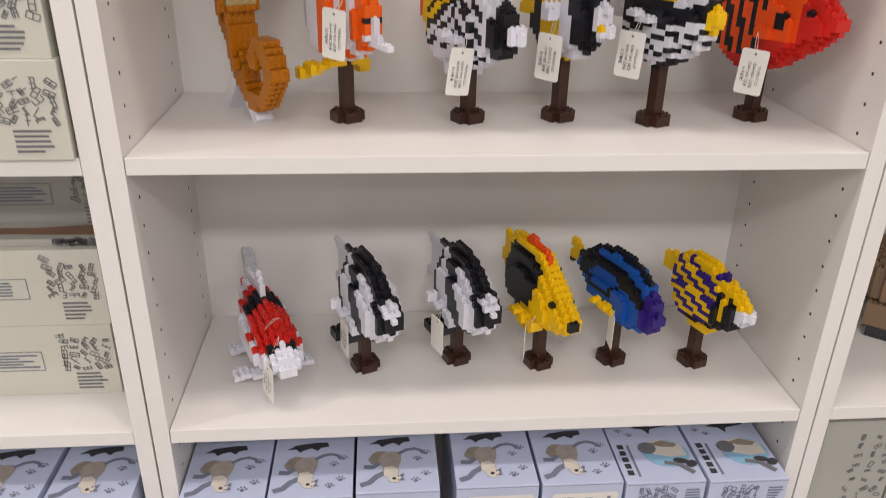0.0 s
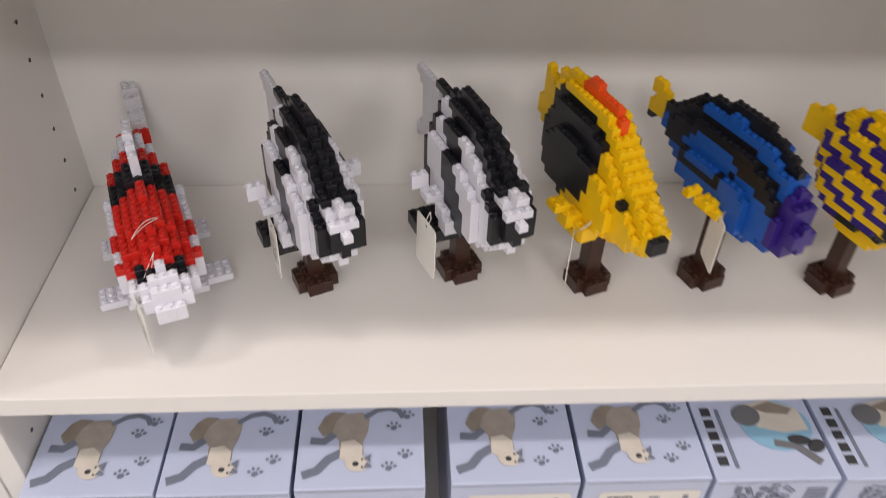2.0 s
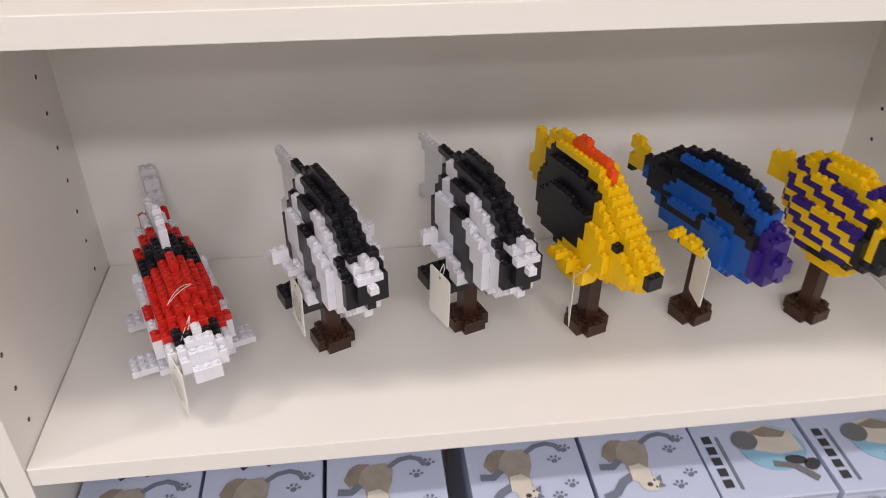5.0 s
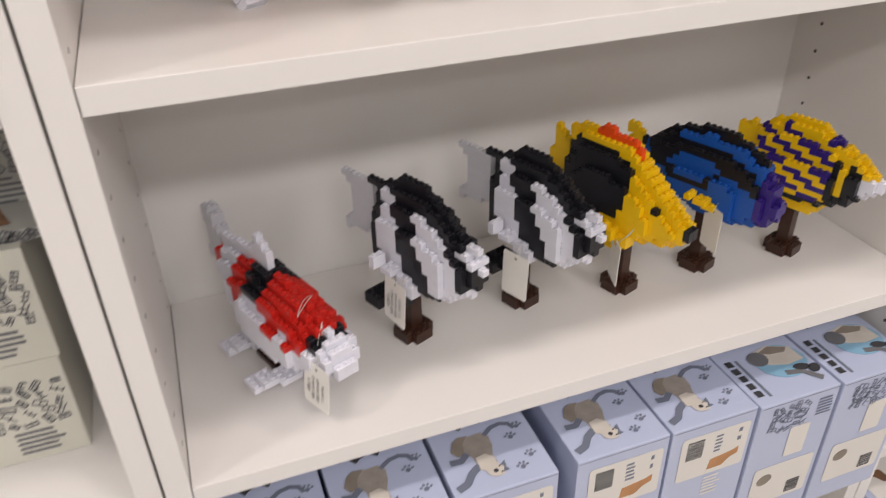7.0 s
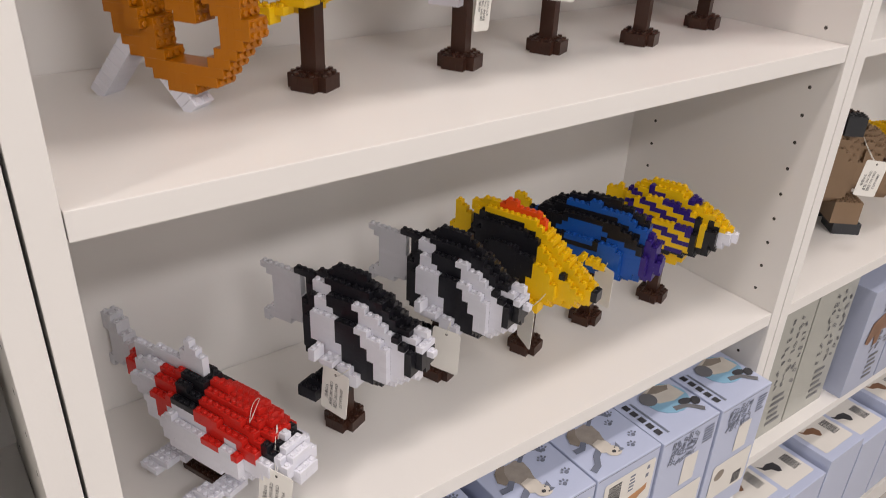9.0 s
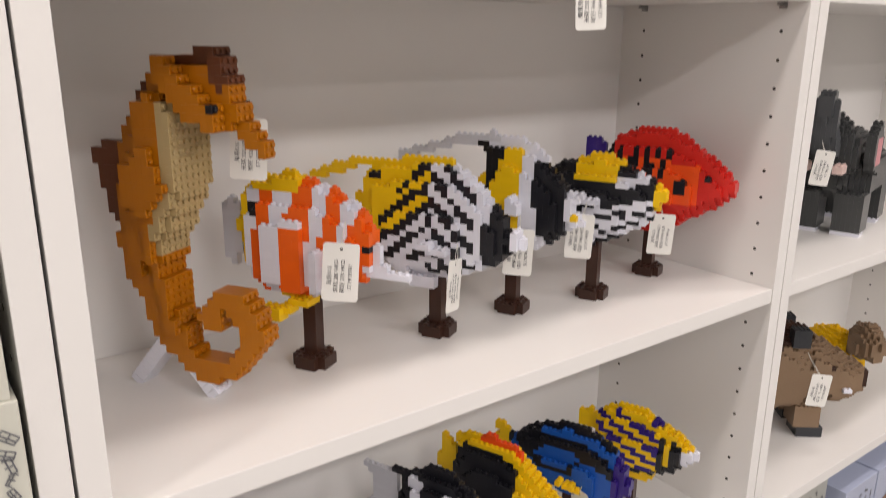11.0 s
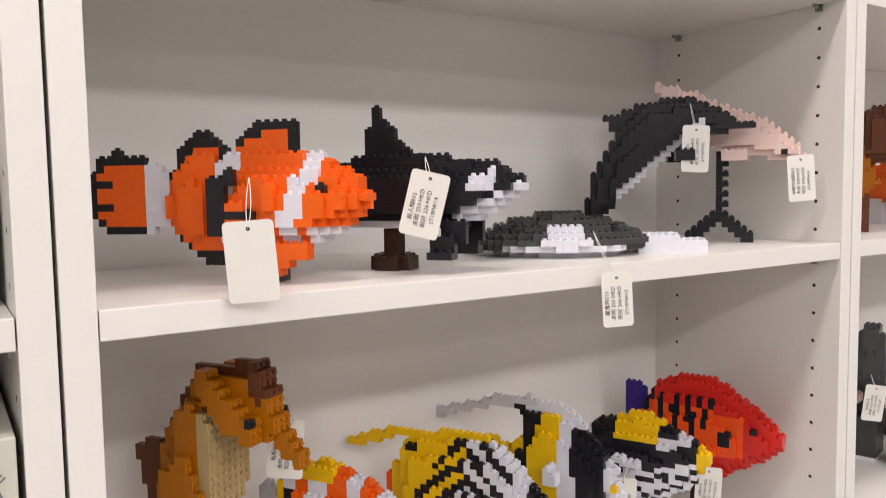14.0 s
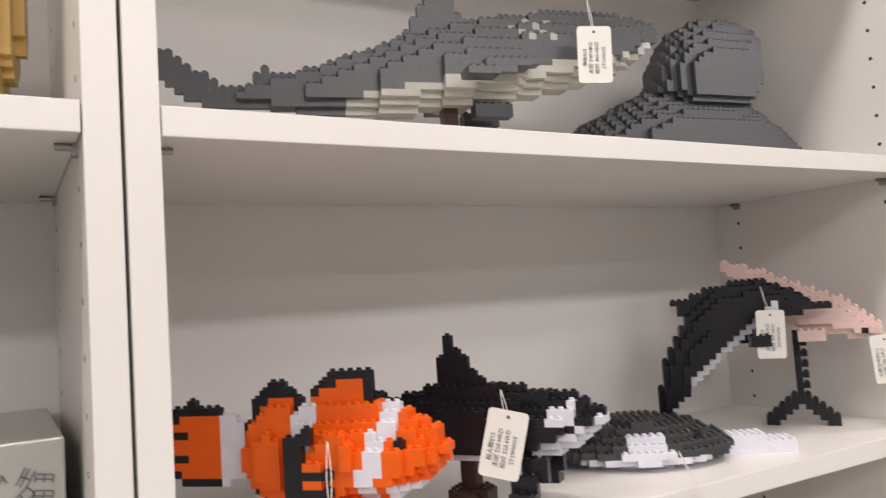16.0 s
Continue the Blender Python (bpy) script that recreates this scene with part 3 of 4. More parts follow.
def trigger():
    v = {}
    body = [(-46, 126), (-40, 146), (-18, 157), (20, 164), (46, 156), (78, 144), (92, 132), (88, 114), (74, 95), (44, 78), (18, 66), (-16, 78), (-40, 102)]

    def paint(u, w, j, nj):
        if u > 82:
            return "yellow" if w < 140 else "black"
        if w > 140 and -8 < u < 44:
            return "yellow"
        if 40 < u < 76 and 130 + 0.3 * (u - 40) < w < 142 + 0.3 * (u - 40):
            return "white"
        if w < 112 + 0.12 * u:
            return "white" if (math.sin(u * 0.27 + 0.4 * w) + math.sin(w * 0.45 - 0.1 * u)) > -0.15 else "black"
        if u < -34:
            return "white"
        return "black"

    swell(v, body, lambda u, w: 20 * (1 - 0.3 * max(0, u - 30) / 50), 28, paint, "body")
    sheet(v, [(-8, 154), (8, 166), (36, 166), (50, 156), (20, 152)], 0, 0, "yellow", "dorsal_fin")
    sheet(v, [(-46, 146), (-74, 150), (-72, 112), (-44, 110)], 0, 0, "grey", "tail_fin")
    cuboid(v, 86, 98, -1, 0, 120, 132, "yellow", "mouth")
    paired_fin(v, [(6, 30, 4, 5, 114, 122), (0, 14, 5, 6, 120, 128)], "white", "pectoral")
    stand(v, 68)
    return figure("triggerfish", v, pose(0.5556, 0.1286, MS, 0, 0, -65), "black brick-built triggerfish with white spots and yellow saddle", FISH, "fish on the middle shelf")


def flame():
    v = {}
    body = [(-52, 134), (-32, 174), (0, 182), (34, 181), (62, 170), (88, 153), (106, 137), (120, 120), (106, 105), (86, 91), (60, 76), (42, 66), (12, 58), (-20, 62), (-46, 86), (-56, 114)]

    def paint(u, w, j, nj):
        if u > 72:
            return "red"
        if 46 < u < 58 and 112 < w < 130:
            return "black"
        if 34 < u and 98 < w < 146:
            return "scarlet"
        if u > 34 + 0.2 * (w - 120):
            return "red"
        if w > 164 or w < 76:
            return "red"
        if w > 150 and (u + 400) % 15 < 7:
            return "black"
        if w < 152:
            return "black" if (u + 0.2 * w + 400) % 19 < 9 else "scarlet"
        return "red"

    swell(v, body, lambda u, w: 20 * (1 - 0.3 * max(0, u - 40) / 60), 30, paint, "body")
    eye(v, 88, 130)
    sheet(v, [(-78, 166), (-72, 132), (-76, 110), (-52, 108), (-46, 160), (-60, 172)], 0, 0, "purple", "tail_fin")
    sheet(v, [(-30, 172), (0, 186), (36, 185), (64, 173), (30, 174)], 0, 0, "red", "dorsal_fin")
    paired_fin(v, [(28, 46, 3, 4, 96, 108)], "scarlet", "pectoral")
    stand(v, 60)
    return figure("flame_angelfish", v, pose(0.6826, 0.149, MS, 0, 0, -70), "red brick-built angelfish with orange and black bars and indigo tail", FISH, "fish on the middle shelf")


def seahorse():
    """Its bricks lie on their backs: they are stacked forwards, so that the studs face the way it looks."""
    v, back = {}, 110

    def lying(poly):
        return [(h * 0.98, (u + 40) * 0.93 - 40 + back) for u, h in poly]

    trunk = [(-50, 250), (-63, 236), (-75, 219), (-80, 200), (-83, 165), (-86, 148), (-89, 135), (-88, 110), (-83, 93), (-66, 68), (-52, 46),
             (-26, 44), (-24, 60), (-30, 76), (-36, 94), (-38, 112), (-34, 132), (-19, 160), (-7, 187), (-8, 225), (-8, 244), (-30, 258)]
    hull = lying(trunk)

    def wide(h, b):
        full = 20 if h > 140 else 10 + 10 * max(0.0, h - 50) / 90
        behind = b - back < -48 + 0.05 * abs(h - 180)
        return full * (min(1.0, 0.15 + rim(hull, h, b) / 40) if behind else min(1.0, 0.72 + rim(hull, h, b) / 26))

    def paint(h, b, j, nj):
        u = b - back
        edge = -24 if h > 178 else (-24 - 0.5 * (178 - h) if h > 140 else -43 + 0.3 * (140 - h))
        return "tan" if 92 < h < 244 and u > edge and abs(j) < 4 else "ochre"

    prism(v, hull, wide, paint, "body")
    skull = [(-52, 246), (-32, 277), (-18, 276), (10, 277), (36, 269), (44, 252), (49, 236), (32, 226), (8, 234), (-8, 241), (-40, 236)]
    prism(v, lying(skull), lambda h, b: 9, "ochre", "head")
    sheet(v, lying([(36, 250), (49, 240), (70, 217), (62, 207), (34, 232)]), -1, 0, "ochre", "snout")
    cheek = lying([(-24, 281), (-10, 282), (0, 270), (14, 262), (22, 252), (32, 246), (38, 236), (28, 230), (8, 237), (-4, 250), (-20, 262)])
    plate = lying([(-60, 194), (-34, 220), (-18, 184), (-40, 160), (-58, 168)])
    for j, side in ((-1, "far_"), (1, "near_")):
        sheet(v, cheek, min(2 * j, 3 * j), max(2 * j, 3 * j), "ochre", side + "cheek")
        sheet(v, plate, 4 * j, 4 * j, "ochre", side + "fin")
    eye(v, 238, 24 + back)
    prism(v, lying([(-26, 277), (2, 285), (31, 289), (33, 277), (38, 268), (36, 254), (24, 262), (20, 270)]), lambda h, b: 8 if b - back > 16 else 2, "rust", "crown")
    sheet(v, lying([(-82, 220), (-114, 208), (-110, 181), (-96, 144), (-80, 150)]), 0, 0, "rust", "dorsal_fin")
    sheet(v, lying([(-74, 226), (-36, 284), (20, 290), (20, 282), (-30, 275), (-62, 222)]), 0, 0, "rust", "back_ridge")
    curl = [(-66, 70), (-53, 46), (-26, 23), (-10, 14), (22, 19), (42, 36), (57, 56), (57, 70), (49, 86), (40, 96), (22, 98), (6, 91), (-8, 74), (2, 57), (17, 65),
            (11, 79), (23, 81), (36, 64), (35, 53), (26, 41), (16, 35), (-6, 33), (-20, 42), (-24, 60)]
    prism(v, lying(curl), lambda h, b: 9, "ochre", "tail")
    turn = Matrix(((0, 0, 1, -back / 1000), (0, -1, 0, 0), (1, 0, 0, 0), (0, 0, 0, 1)))
    root = figure("seahorse", v, pose(0.119, 0.124, MS, 0, 0, -58) @ turn, "ochre and tan brick-built seahorse with curled tail on white feet", "brick-built seahorse", "fish on the middle shelf", 190, {"crown": "rust brown crown"}, flip=-1)
    for side, a in ((-1, 40), (1, -40)):
        bm = bmesh.new()
        for q in range(10):
            box(bm, (-0.010, -0.006, -0.0065 * q - 0.0063), (0.010, 0.006, -0.0065 * q), 0.0004)
        for q in range(10):
            for sx in (-0.0064, 0.0, 0.0064):
                m = Matrix.Translation((sx, 0.0066 * -side, -0.0065 * q - 0.003)) @ Euler((radians(90), 0, 0)).to_matrix().to_4x4()
                bmesh.ops.create_cone(bm, cap_ends=True, segments=8, radius1=0.0019, radius2=0.0018, depth=0.0016, matrix=m)
        leg = part("stand_leg", bm, COL["white"], root, "white studded support leg")
        leg.matrix_basis = turn.inverted() @ pose(-0.042, 0.0, 0.0505, 0, 0, 90) @ pose(0, 0, 0, a, 0, 0)
    return root


copperband()
threadfin()
bannerfish()
trigger()
flame()
seahorse()


# ---- animals of the upper shelf ----
def clownfish():
    v = {}
    front = [(-16, 92), (6, 95), (40, 97), (60, 92), (76, 85), (94, 74), (102, 60), (96, 47), (80, 38), (60, 30), (24, 26), (-14, 24)]
    rear = [(-52, 74), (-40, 92), (-12, 98), (-8, 24), (-32, 24), (-46, 34), (-54, 48)]

    def paint(u, w, j, nj):
        if 46 + 0.3 * (w - 60) < u < 62 + 0.3 * (w - 60):
            return "white"
        if u > 62 and w < 42:
            return "white"
        if -14 < u < 6:
            return "white"
        return "orange"

    swell(v, front, 31, 38, paint, "body", 0.72, 0.7)
    swell(v, rear, 15, 26, "orange", "tail_stem", 0.4)
    sheet(v, [(-2, 90), (2, 104), (11, 110), (23, 118), (42, 119), (51, 112), (50, 90)], 0, 0, lambda u, w, j, n: "black" if w > 111 or u > 44 or w > 96 + 0.62 * u else "orange", "dorsal_fin")
    wheel = [(-54, 46), (-54, 76), (-46, 96), (-34, 110), (-20, 108), (-6, 98), (-12, 60), (-8, 14), (-30, 14), (-44, 26)]
    sheet(v, wheel, 0, 0, lambda u, w, j, n: "black" if rim(wheel, u, w) < 8 and u < -10 and (w > 78 or w < 34) else "orange", "rear_fin")
    fan = [(-120, 46), (-124, 78), (-114, 90), (-98, 96), (-80, 93), (-62, 86), (-54, 74), (-52, 50), (-60, 40), (-84, 34), (-108, 34)]
    sheet(v, fan, 0, 0, lambda u, w, j, n: "white" if -72 < u else ("black" if rim(fan, u, w) < 7 or (u < -104 and (abs(w - 56) < 3 or abs(w - 74) < 3)) else "orange"), "tail_fin")
    eye(v, 70, 68)
    paired_fin(v, [(-8, 8, 5, 5, 34, 78), (8, 16, 5, 5, 70, 80)], "black", "pectoral")
    paired_fin(v, [(8, 24, 5, 5, 48, 54), (8, 24, 5, 5, 36, 42)], "black", "pectoral")
    paired_fin(v, [(8, 22, 5, 5, 42, 48), (8, 20, 5, 5, 54, 60)], "orange", "pectoral")
    paired_fin(v, [(18, 32, 4, 4, 36, 78), (34, 42, 5, 5, 50, 70)], "orange", "pelvic")
    sheet(v, [(26, 30), (64, 32), (64, 14), (52, 16), (38, 8), (28, 12)], -3, -2, lambda u, w, j, n: "black" if w < 16 and u > 50 else "orange", "ventral_fin")
    stand(v, 30, "black", 12)
    return figure("clownfish", v, pose(0.115, 0.094, US, 0, 0, -45), "orange brick-built clownfish with white bands and black fin edges", FISH, "animals on the upper shelf", 190)


def orca():
    v = {}
    body = [(-70, 80), (-30, 88), (-6, 96), (26, 96), (52, 91), (74, 88), (100, 84), (120, 72), (122, 64), (98, 46), (70, 36), (20, 32), (-28, 36), (-66, 60)]

    def paint(u, w, j, nj):
        if u > 68 and w < 49 + 0.40 * (u - 72) and w > 38:
            return "white"
        if 82 < u < 102 and 66 < w < 79 and (w < 73 or u > 94):
            return "white"
        if w < 38 and u < 30:
            return "white"
        return "black"

    swell(v, body, 24, 30, paint, "body", 0.65, 0.7)
    sheet(v, [(-14, 88), (-8, 134), (-3, 134), (2, 124), (10, 118), (14, 104), (24, 96), (34, 90)], 0, 0, "black", "dorsal_fin")
    sheet(v, [(-66, 60), (-66, 82), (-84, 92), (-110, 96), (-112, 84), (-86, 70)], -1, 1, "black", "tail_fin")
    paired_fin(v, [(58, 82, 3, 3, 26, 40), (56, 78, 4, 4, 18, 30), (56, 72, 4, 5, 10, 20)], "black", "flipper")
    stand(v, 34, "brown", 6)
    return figure("orca", v, pose(0.237, 0.097, US, 0, 0, -55), "black and white brick-built orca on a brown stand", "brick-built orca", "animals on the upper shelf")


def manta():
    """A domed oval ray with a white face under its brow and a pale wing tip."""
    v = {}
    for i in range(-11, 11):
        for j in range(-13, 14):
            u, q = (i + 0.5) * U1, abs(j) * U1
            r = (u / 68.0) ** 2 + (q / 86.0) ** 2
            if r > 1:
                continue
            top = 13 + 24 * (1 - r) ** 0.9 + (8 if 26 < u < 44 and q < 10 else 0)
            low = 13 * r ** 1.2
            for k in range(int(low / V1), int(top / V1) + 1):
                face = u > 20 and q < 36 - 5.2 * k and k < 5
                v[i, j, k] = ("white" if k < 1 or face or (k < 2 and q < 56) else "basalt", "body")
    for i in range(-3, 1):
        for j in range(12, 22):
            for k in range(0, 3 if j < 18 else 2):
                v.setdefault((i, j, k), ("white", "wing_tip"))
    eye(v, 36, 24)
    return figure("manta_ray", v, pose(0.444, 0.112, US, 0, 0, -125), "dark grey and white brick-built ray lying on the shelf", "brick-built ray", "animals on the upper shelf", 190)


def dolphin():
    v = {}
    body = [(-92, 20), (-88, 40), (-80, 76), (-64, 108), (-48, 134), (-16, 158), (26, 163), (54, 152), (78, 136), (76, 127), (68, 124), (46, 122), (14, 108), (-20, 82), (-50, 52), (-70, 30), (-76, 18)]

    def paint(u, w, j, nj):
        return "white" if -52 < u < 44 and w < 120 + 0.82 * (u - 14) else "black"

    swell(v, body, 19, 24, paint, "body", 0.35, 0.7)
    sheet(v, [(-68, 142), (-50, 148), (-20, 160), (-36, 130), (-56, 124)], 0, 0, "black", "dorsal_fin")
    cuboid(v, 70, 92, -1, 0, 126, 136, "black", "beak")
    eye(v, 50, 138)
    paired_fin(v, [(16, 36, 3, 4, 100, 112), (8, 26, 4, 5, 90, 102)], "black", "flipper")
    for i in range(-14, -8):
        for j in range(-4, 5):
            if abs(j) < 2 or i < -10:
                for k in (0, 1, 2):
                    v.setdefault((i, j, k), ("black", "tail_fluke"))
    return figure("dolphin", v, pose(0.612, 0.122, US, 0, 0, -42), "near-black leaping brick-built dolphin with white belly", "brick-built dolphin", "animals on the upper shelf")


def pale_dolphin():
    v = {}
    body = [(-66, 172), (-52, 176), (-28, 158), (22, 140), (54, 115), (66, 96), (56, 90), (40, 92), (8, 100), (-28, 106), (-44, 130), (-70, 158)]
    swell(v, body, 16, 24, "pink", "body")
    eye(v, 44, 104)
    sheet(v, [(-66, 176), (-96, 184), (-90, 168), (-62, 156)], -2, 2, "pink", "tail_fluke")
    paired_fin(v, [(-20, 4, 3, 4, 92, 104)], "pink", "flipper")
    stand_at = round(-24 / U1)
    for k in range(5, 18):
        for j in (-1, 0):
            v.setdefault((stand_at + k % 2, j, k), ("black", "stand_post"))
            v.setdefault((stand_at, j, k), ("black", "stand_post"))
    for q in range(6):
        for j in (-1, 0):
            for s in (-1, 1):
                for k in (4 - q, 5 - q, 6 - q):
                    v.setdefault((stand_at + s * q, j, max(0, k)), ("black", "stand_foot"))
    return figure("pale_dolphin", v, pose(0.700, 0.085, US, 0, 0, -57), "pale pink brick-built dolphin on a black forked stand", "brick-built dolphin", "animals on the upper shelf")


clownfish()
orca()
manta()
dolphin()
pale_dolphin()


# ---- animals of the top shelf ----
def shark():
    v = {}
    body = [(-180, 50), (-176, 62), (-120, 76), (-56, 98), (-20, 112), (40, 128), (98, 136), (142, 140), (194, 135), (222, 127), (218, 112), (194, 92), (172, 82), (120, 66), (52, 52), (-30, 42), (-90, 42), (-130, 44)]

    def paint(u, w, j, nj):
        if u > 196 and w < 110:
            return "rust" if w < 98 else "grey"
        if w < 56 + 0.17 * (u + 60) - (0 if u > -80 else 60) and w < 96:
            return "stone"
        if 70 < u < 108 and 104 < w < 126 and (int(u / U1) + int(w / V1)) % 3 == 0:
            return "stone"
        return "slate"

    swell(v, body, lambda u, w: 27 if u > 0 else 27 + 0.09 * u, 42, paint, "body", 0.6, 0.7)
    sheet(v, [(-30, 108), (-8, 142), (0, 172), (14, 172), (18, 140), (38, 124)], 0, 0, "slate", "dorsal_fin")
    sheet(v, [(-158, 60), (-156, 76), (-147, 81), (-130, 70)], 0, 0, "slate", "rear_dorsal_fin")
    sheet(v, [(-176, 64), (-206, 80), (-236, 100), (-240, 84), (-210, 52), (-180, 44)], 0, 0, "slate", "tail_fin")
    paired_fin(v, [(44, 82, 5, 6, 74, 82), (30, 70, 6, 8, 68, 76), (16, 54, 8, 9, 62, 70), (4, 36, 9, 11, 56, 64)], "slate", "pectoral")
    paired_fin(v, [(28, 60, 2, 3, 36, 48)], "charcoal", "pelvic")
    stand(v, 50, "brown", 8)
    return figure("whale_shark", v, pose(0.255, 0.125, TS, 0, 0, -14), "slate grey brick-built shark with pale belly on a brown post", "brick-built shark", "animals on the top shelf", 190)


def sea_lion():
    v = {}
    low = [(-178, 0), (-176, 20), (-140, 50), (-96, 72), (-56, 90), (20, 96), (70, 84), (104, 60), (140, 30), (150, 0)]
    neck = [(-56, 84), (-46, 122), (-24, 154), (10, 172), (60, 178), (92, 168), (104, 150), (98, 130), (84, 96), (60, 70), (-20, 70)]
    swell(v, low, 44, 50, "slate", "body")
    swell(v, neck, 34, 36, "slate", "head")
    eye(v, 70, 150)
    return figure("sea_lion", v, pose(0.590, 0.140, TS, 0, 0, -8), "slate grey brick-built sea lion lying with raised head", "brick-built sea lion", "animals on the top shelf", 190)


shark()
sea_lion()


# ---- animals of the neighbouring bookcases ----
def grown(poly, s):
    return [(u * s, w * s) for u, w in poly]


def elephant():
    v, s = {}, 1.35
    swell(v, grown([(-86, 40), (-90, 92), (-50, 112), (20, 108), (50, 98), (56, 60), (40, 38)], s), 48, 40, "basalt", "body", 0.3, 0.8)
    swell(v, grown([(36, 70), (38, 122), (62, 138), (90, 124), (94, 90), (72, 70)], s), 34, 30, "basalt", "head", 0.2, 0.8)
    swell(v, grown([(86, 92), (104, 88), (116, 112), (122, 160), (106, 164), (100, 128), (86, 116)], s), 12, 12, "slate", "trunk", 0.0)
    cuboid(v, 122, 150, -4, -3, 104, 118, "pink", "tusk")
    cuboid(v, 122, 150, 3, 4, 104, 118, "pink", "tusk")
    for j0, j1, n in ((-8, -7, "near_ear"), (7, 8, "far_ear")):
        sheet(v, grown([(30, 70), (26, 112), (44, 128), (66, 116), (62, 78)], s), j0, j1, lambda u, w, j, n: "rose" if 44 < u < 76 and 110 < w < 150 else "basalt", n)
    for u in (-100, 24):
        paired_fin(v, [(u, u + 48, 2, 7, 6, 62)], "basalt", "leg")
        paired_fin(v, [(u + 22, u + 54, 2, 7, 0, 7)], "white", "leg")
    return figure("elephant", v, pose(1.150, 0.125, MS, 0, 0, -166), "charcoal brick-built elephant with white toes and raised trunk", "brick-built elephant", "animals in the next bookcase", 150, flip=-1)


def boar():
    v, s = {}, 1.18
    swell(v, grown([(-120, 40), (-122, 96), (-84, 140), (-30, 158), (20, 146), (40, 100), (36, 44), (-40, 34)], s), 50, 40, lambda u, w, j, n: "earth" if w < 150 + 0.1 * u else "brown", "body", 0.3, 0.8)
    swell(v, grown([(6, 60), (10, 124), (40, 132), (84, 104), (106, 92), (106, 60), (70, 44)], s), 36, 28, "earth", "head", 0.2, 0.7)
    cuboid(v, 120, 132, -2, 2, 74, 104, "brown", "snout")
    eye(v, 66, 112, "brown")
    for j0, j1 in ((-6, -5), (5, 6)):
        cuboid(v, 84, 96, j0, j1, 74, 84, "white", "tusk")
    for u in (-124, 10):
        paired_fin(v, [(u, u + 40, 2, 7, 16, 54)], "earth", "leg")
        paired_fin(v, [(u + 6, u + 46, 2, 7, 0, 18)], "charcoal", "leg")
    paired_fin(v, [(-8, 20, 4, 6, 148, 178)], "charcoal", "ear")
    return figure("boar", v, pose(1.060, 0.130, LS, 0, 0, -40), "earth brown brick-built boar with dark mane and feet", "brick-built boar", "animals in the next bookcase", 180)


def small_beast(name, x, y, z, heading, main, second, label, s=1.0):
    v = {}
    swell(v, grown([(-50, 30), (-54, 74), (-10, 90), (36, 80), (44, 44), (30, 28)], s), 28 * s, 30, main, "body", 0.3, 0.8)
    swell(v, grown([(24, 60), (26, 108), (56, 116), (78, 92), (72, 62)], s), 20 * s, 22, second, "head", 0.2, 0.8)
    for u in (-44, 16):
        paired_fin(v, [(u * s, (u + 22) * s, 1, 3, 0, 34 * s)], second, "leg")
    return figure(name, v, pose(x, y, z, 0, 0, heading), label, "brick-built animal", "animals in the next bookcase", 60)


elephant()
boar()
small_beast("lion_cub", 1.290, 0.15, LS, -110, "yellow", "earth", "yellow and brown brick-built animal on the shelf", 1.2)
small_beast("tiger", 0.965, 0.14, US, -60, "ochre", "rust", "ochre and rust brick-built animal on the shelf", 1.5)
small_beast("fox", 1.22, 0.15, US, -100, "orange", "white", "orange and white brick-built animal on the shelf", 1.2)
small_beast("bear", 0.95, 0.14, TS, -80, "charcoal", "slate", "charcoal brick-built animal on the top shelf", 1.3)
small_beast("labrador", -0.135, 0.13, TS, 172, "gold", "gold", "straw yellow brick-built dog on the top shelf", 1.4)


# ---- cartons ----
def print_on(parent, name, outline, face, depth, material, z, label=""):
    """A thin printed shape on the top or the front of a carton."""
    bm = slab(bmesh.new(), outline, 0.0, 0.00025)
    ob = part(name, bm, material, parent, label)
    ob.matrix_basis = pose(0, 0, z + depth) if face == "top" else pose(0, z - depth, 0, 90, 0, 0)
    return ob


def many_on(parent, name, outlines, face, depth, material, z, label=""):
    bm = bmesh.new()
    for o in outlines:
        slab(bm, o, 0.0, 0.00025)
    ob = part(name, bm, material, parent, label, "stuff")
    ob.matrix_basis = pose(0, 0, z + depth) if face == "top" else pose(0, z - depth, 0, 90, 0, 0)
    return ob


def rect(cx, cy, w, h):
    return [(cx - w / 2, cy - h / 2), (cx + w / 2, cy - h / 2), (cx + w / 2, cy + h / 2), (cx - w / 2, cy + h / 2)]


def bent(points, w):
    """A ribbon of even width along a line of points."""
    left, right = [], []
    for i, (x, y) in enumerate(points):
        a, b = points[max(0, i - 1)], points[min(len(points) - 1, i + 1)]
        dx, dy = b[0] - a[0], b[1] - a[1]
        n = math.hypot(dx, dy)
        left.append((x - dy / n * w / 2, y + dx / n * w / 2))
        right.append((x + dy / n * w / 2, y - dx / n * w / 2))
    return right + left[::-1]


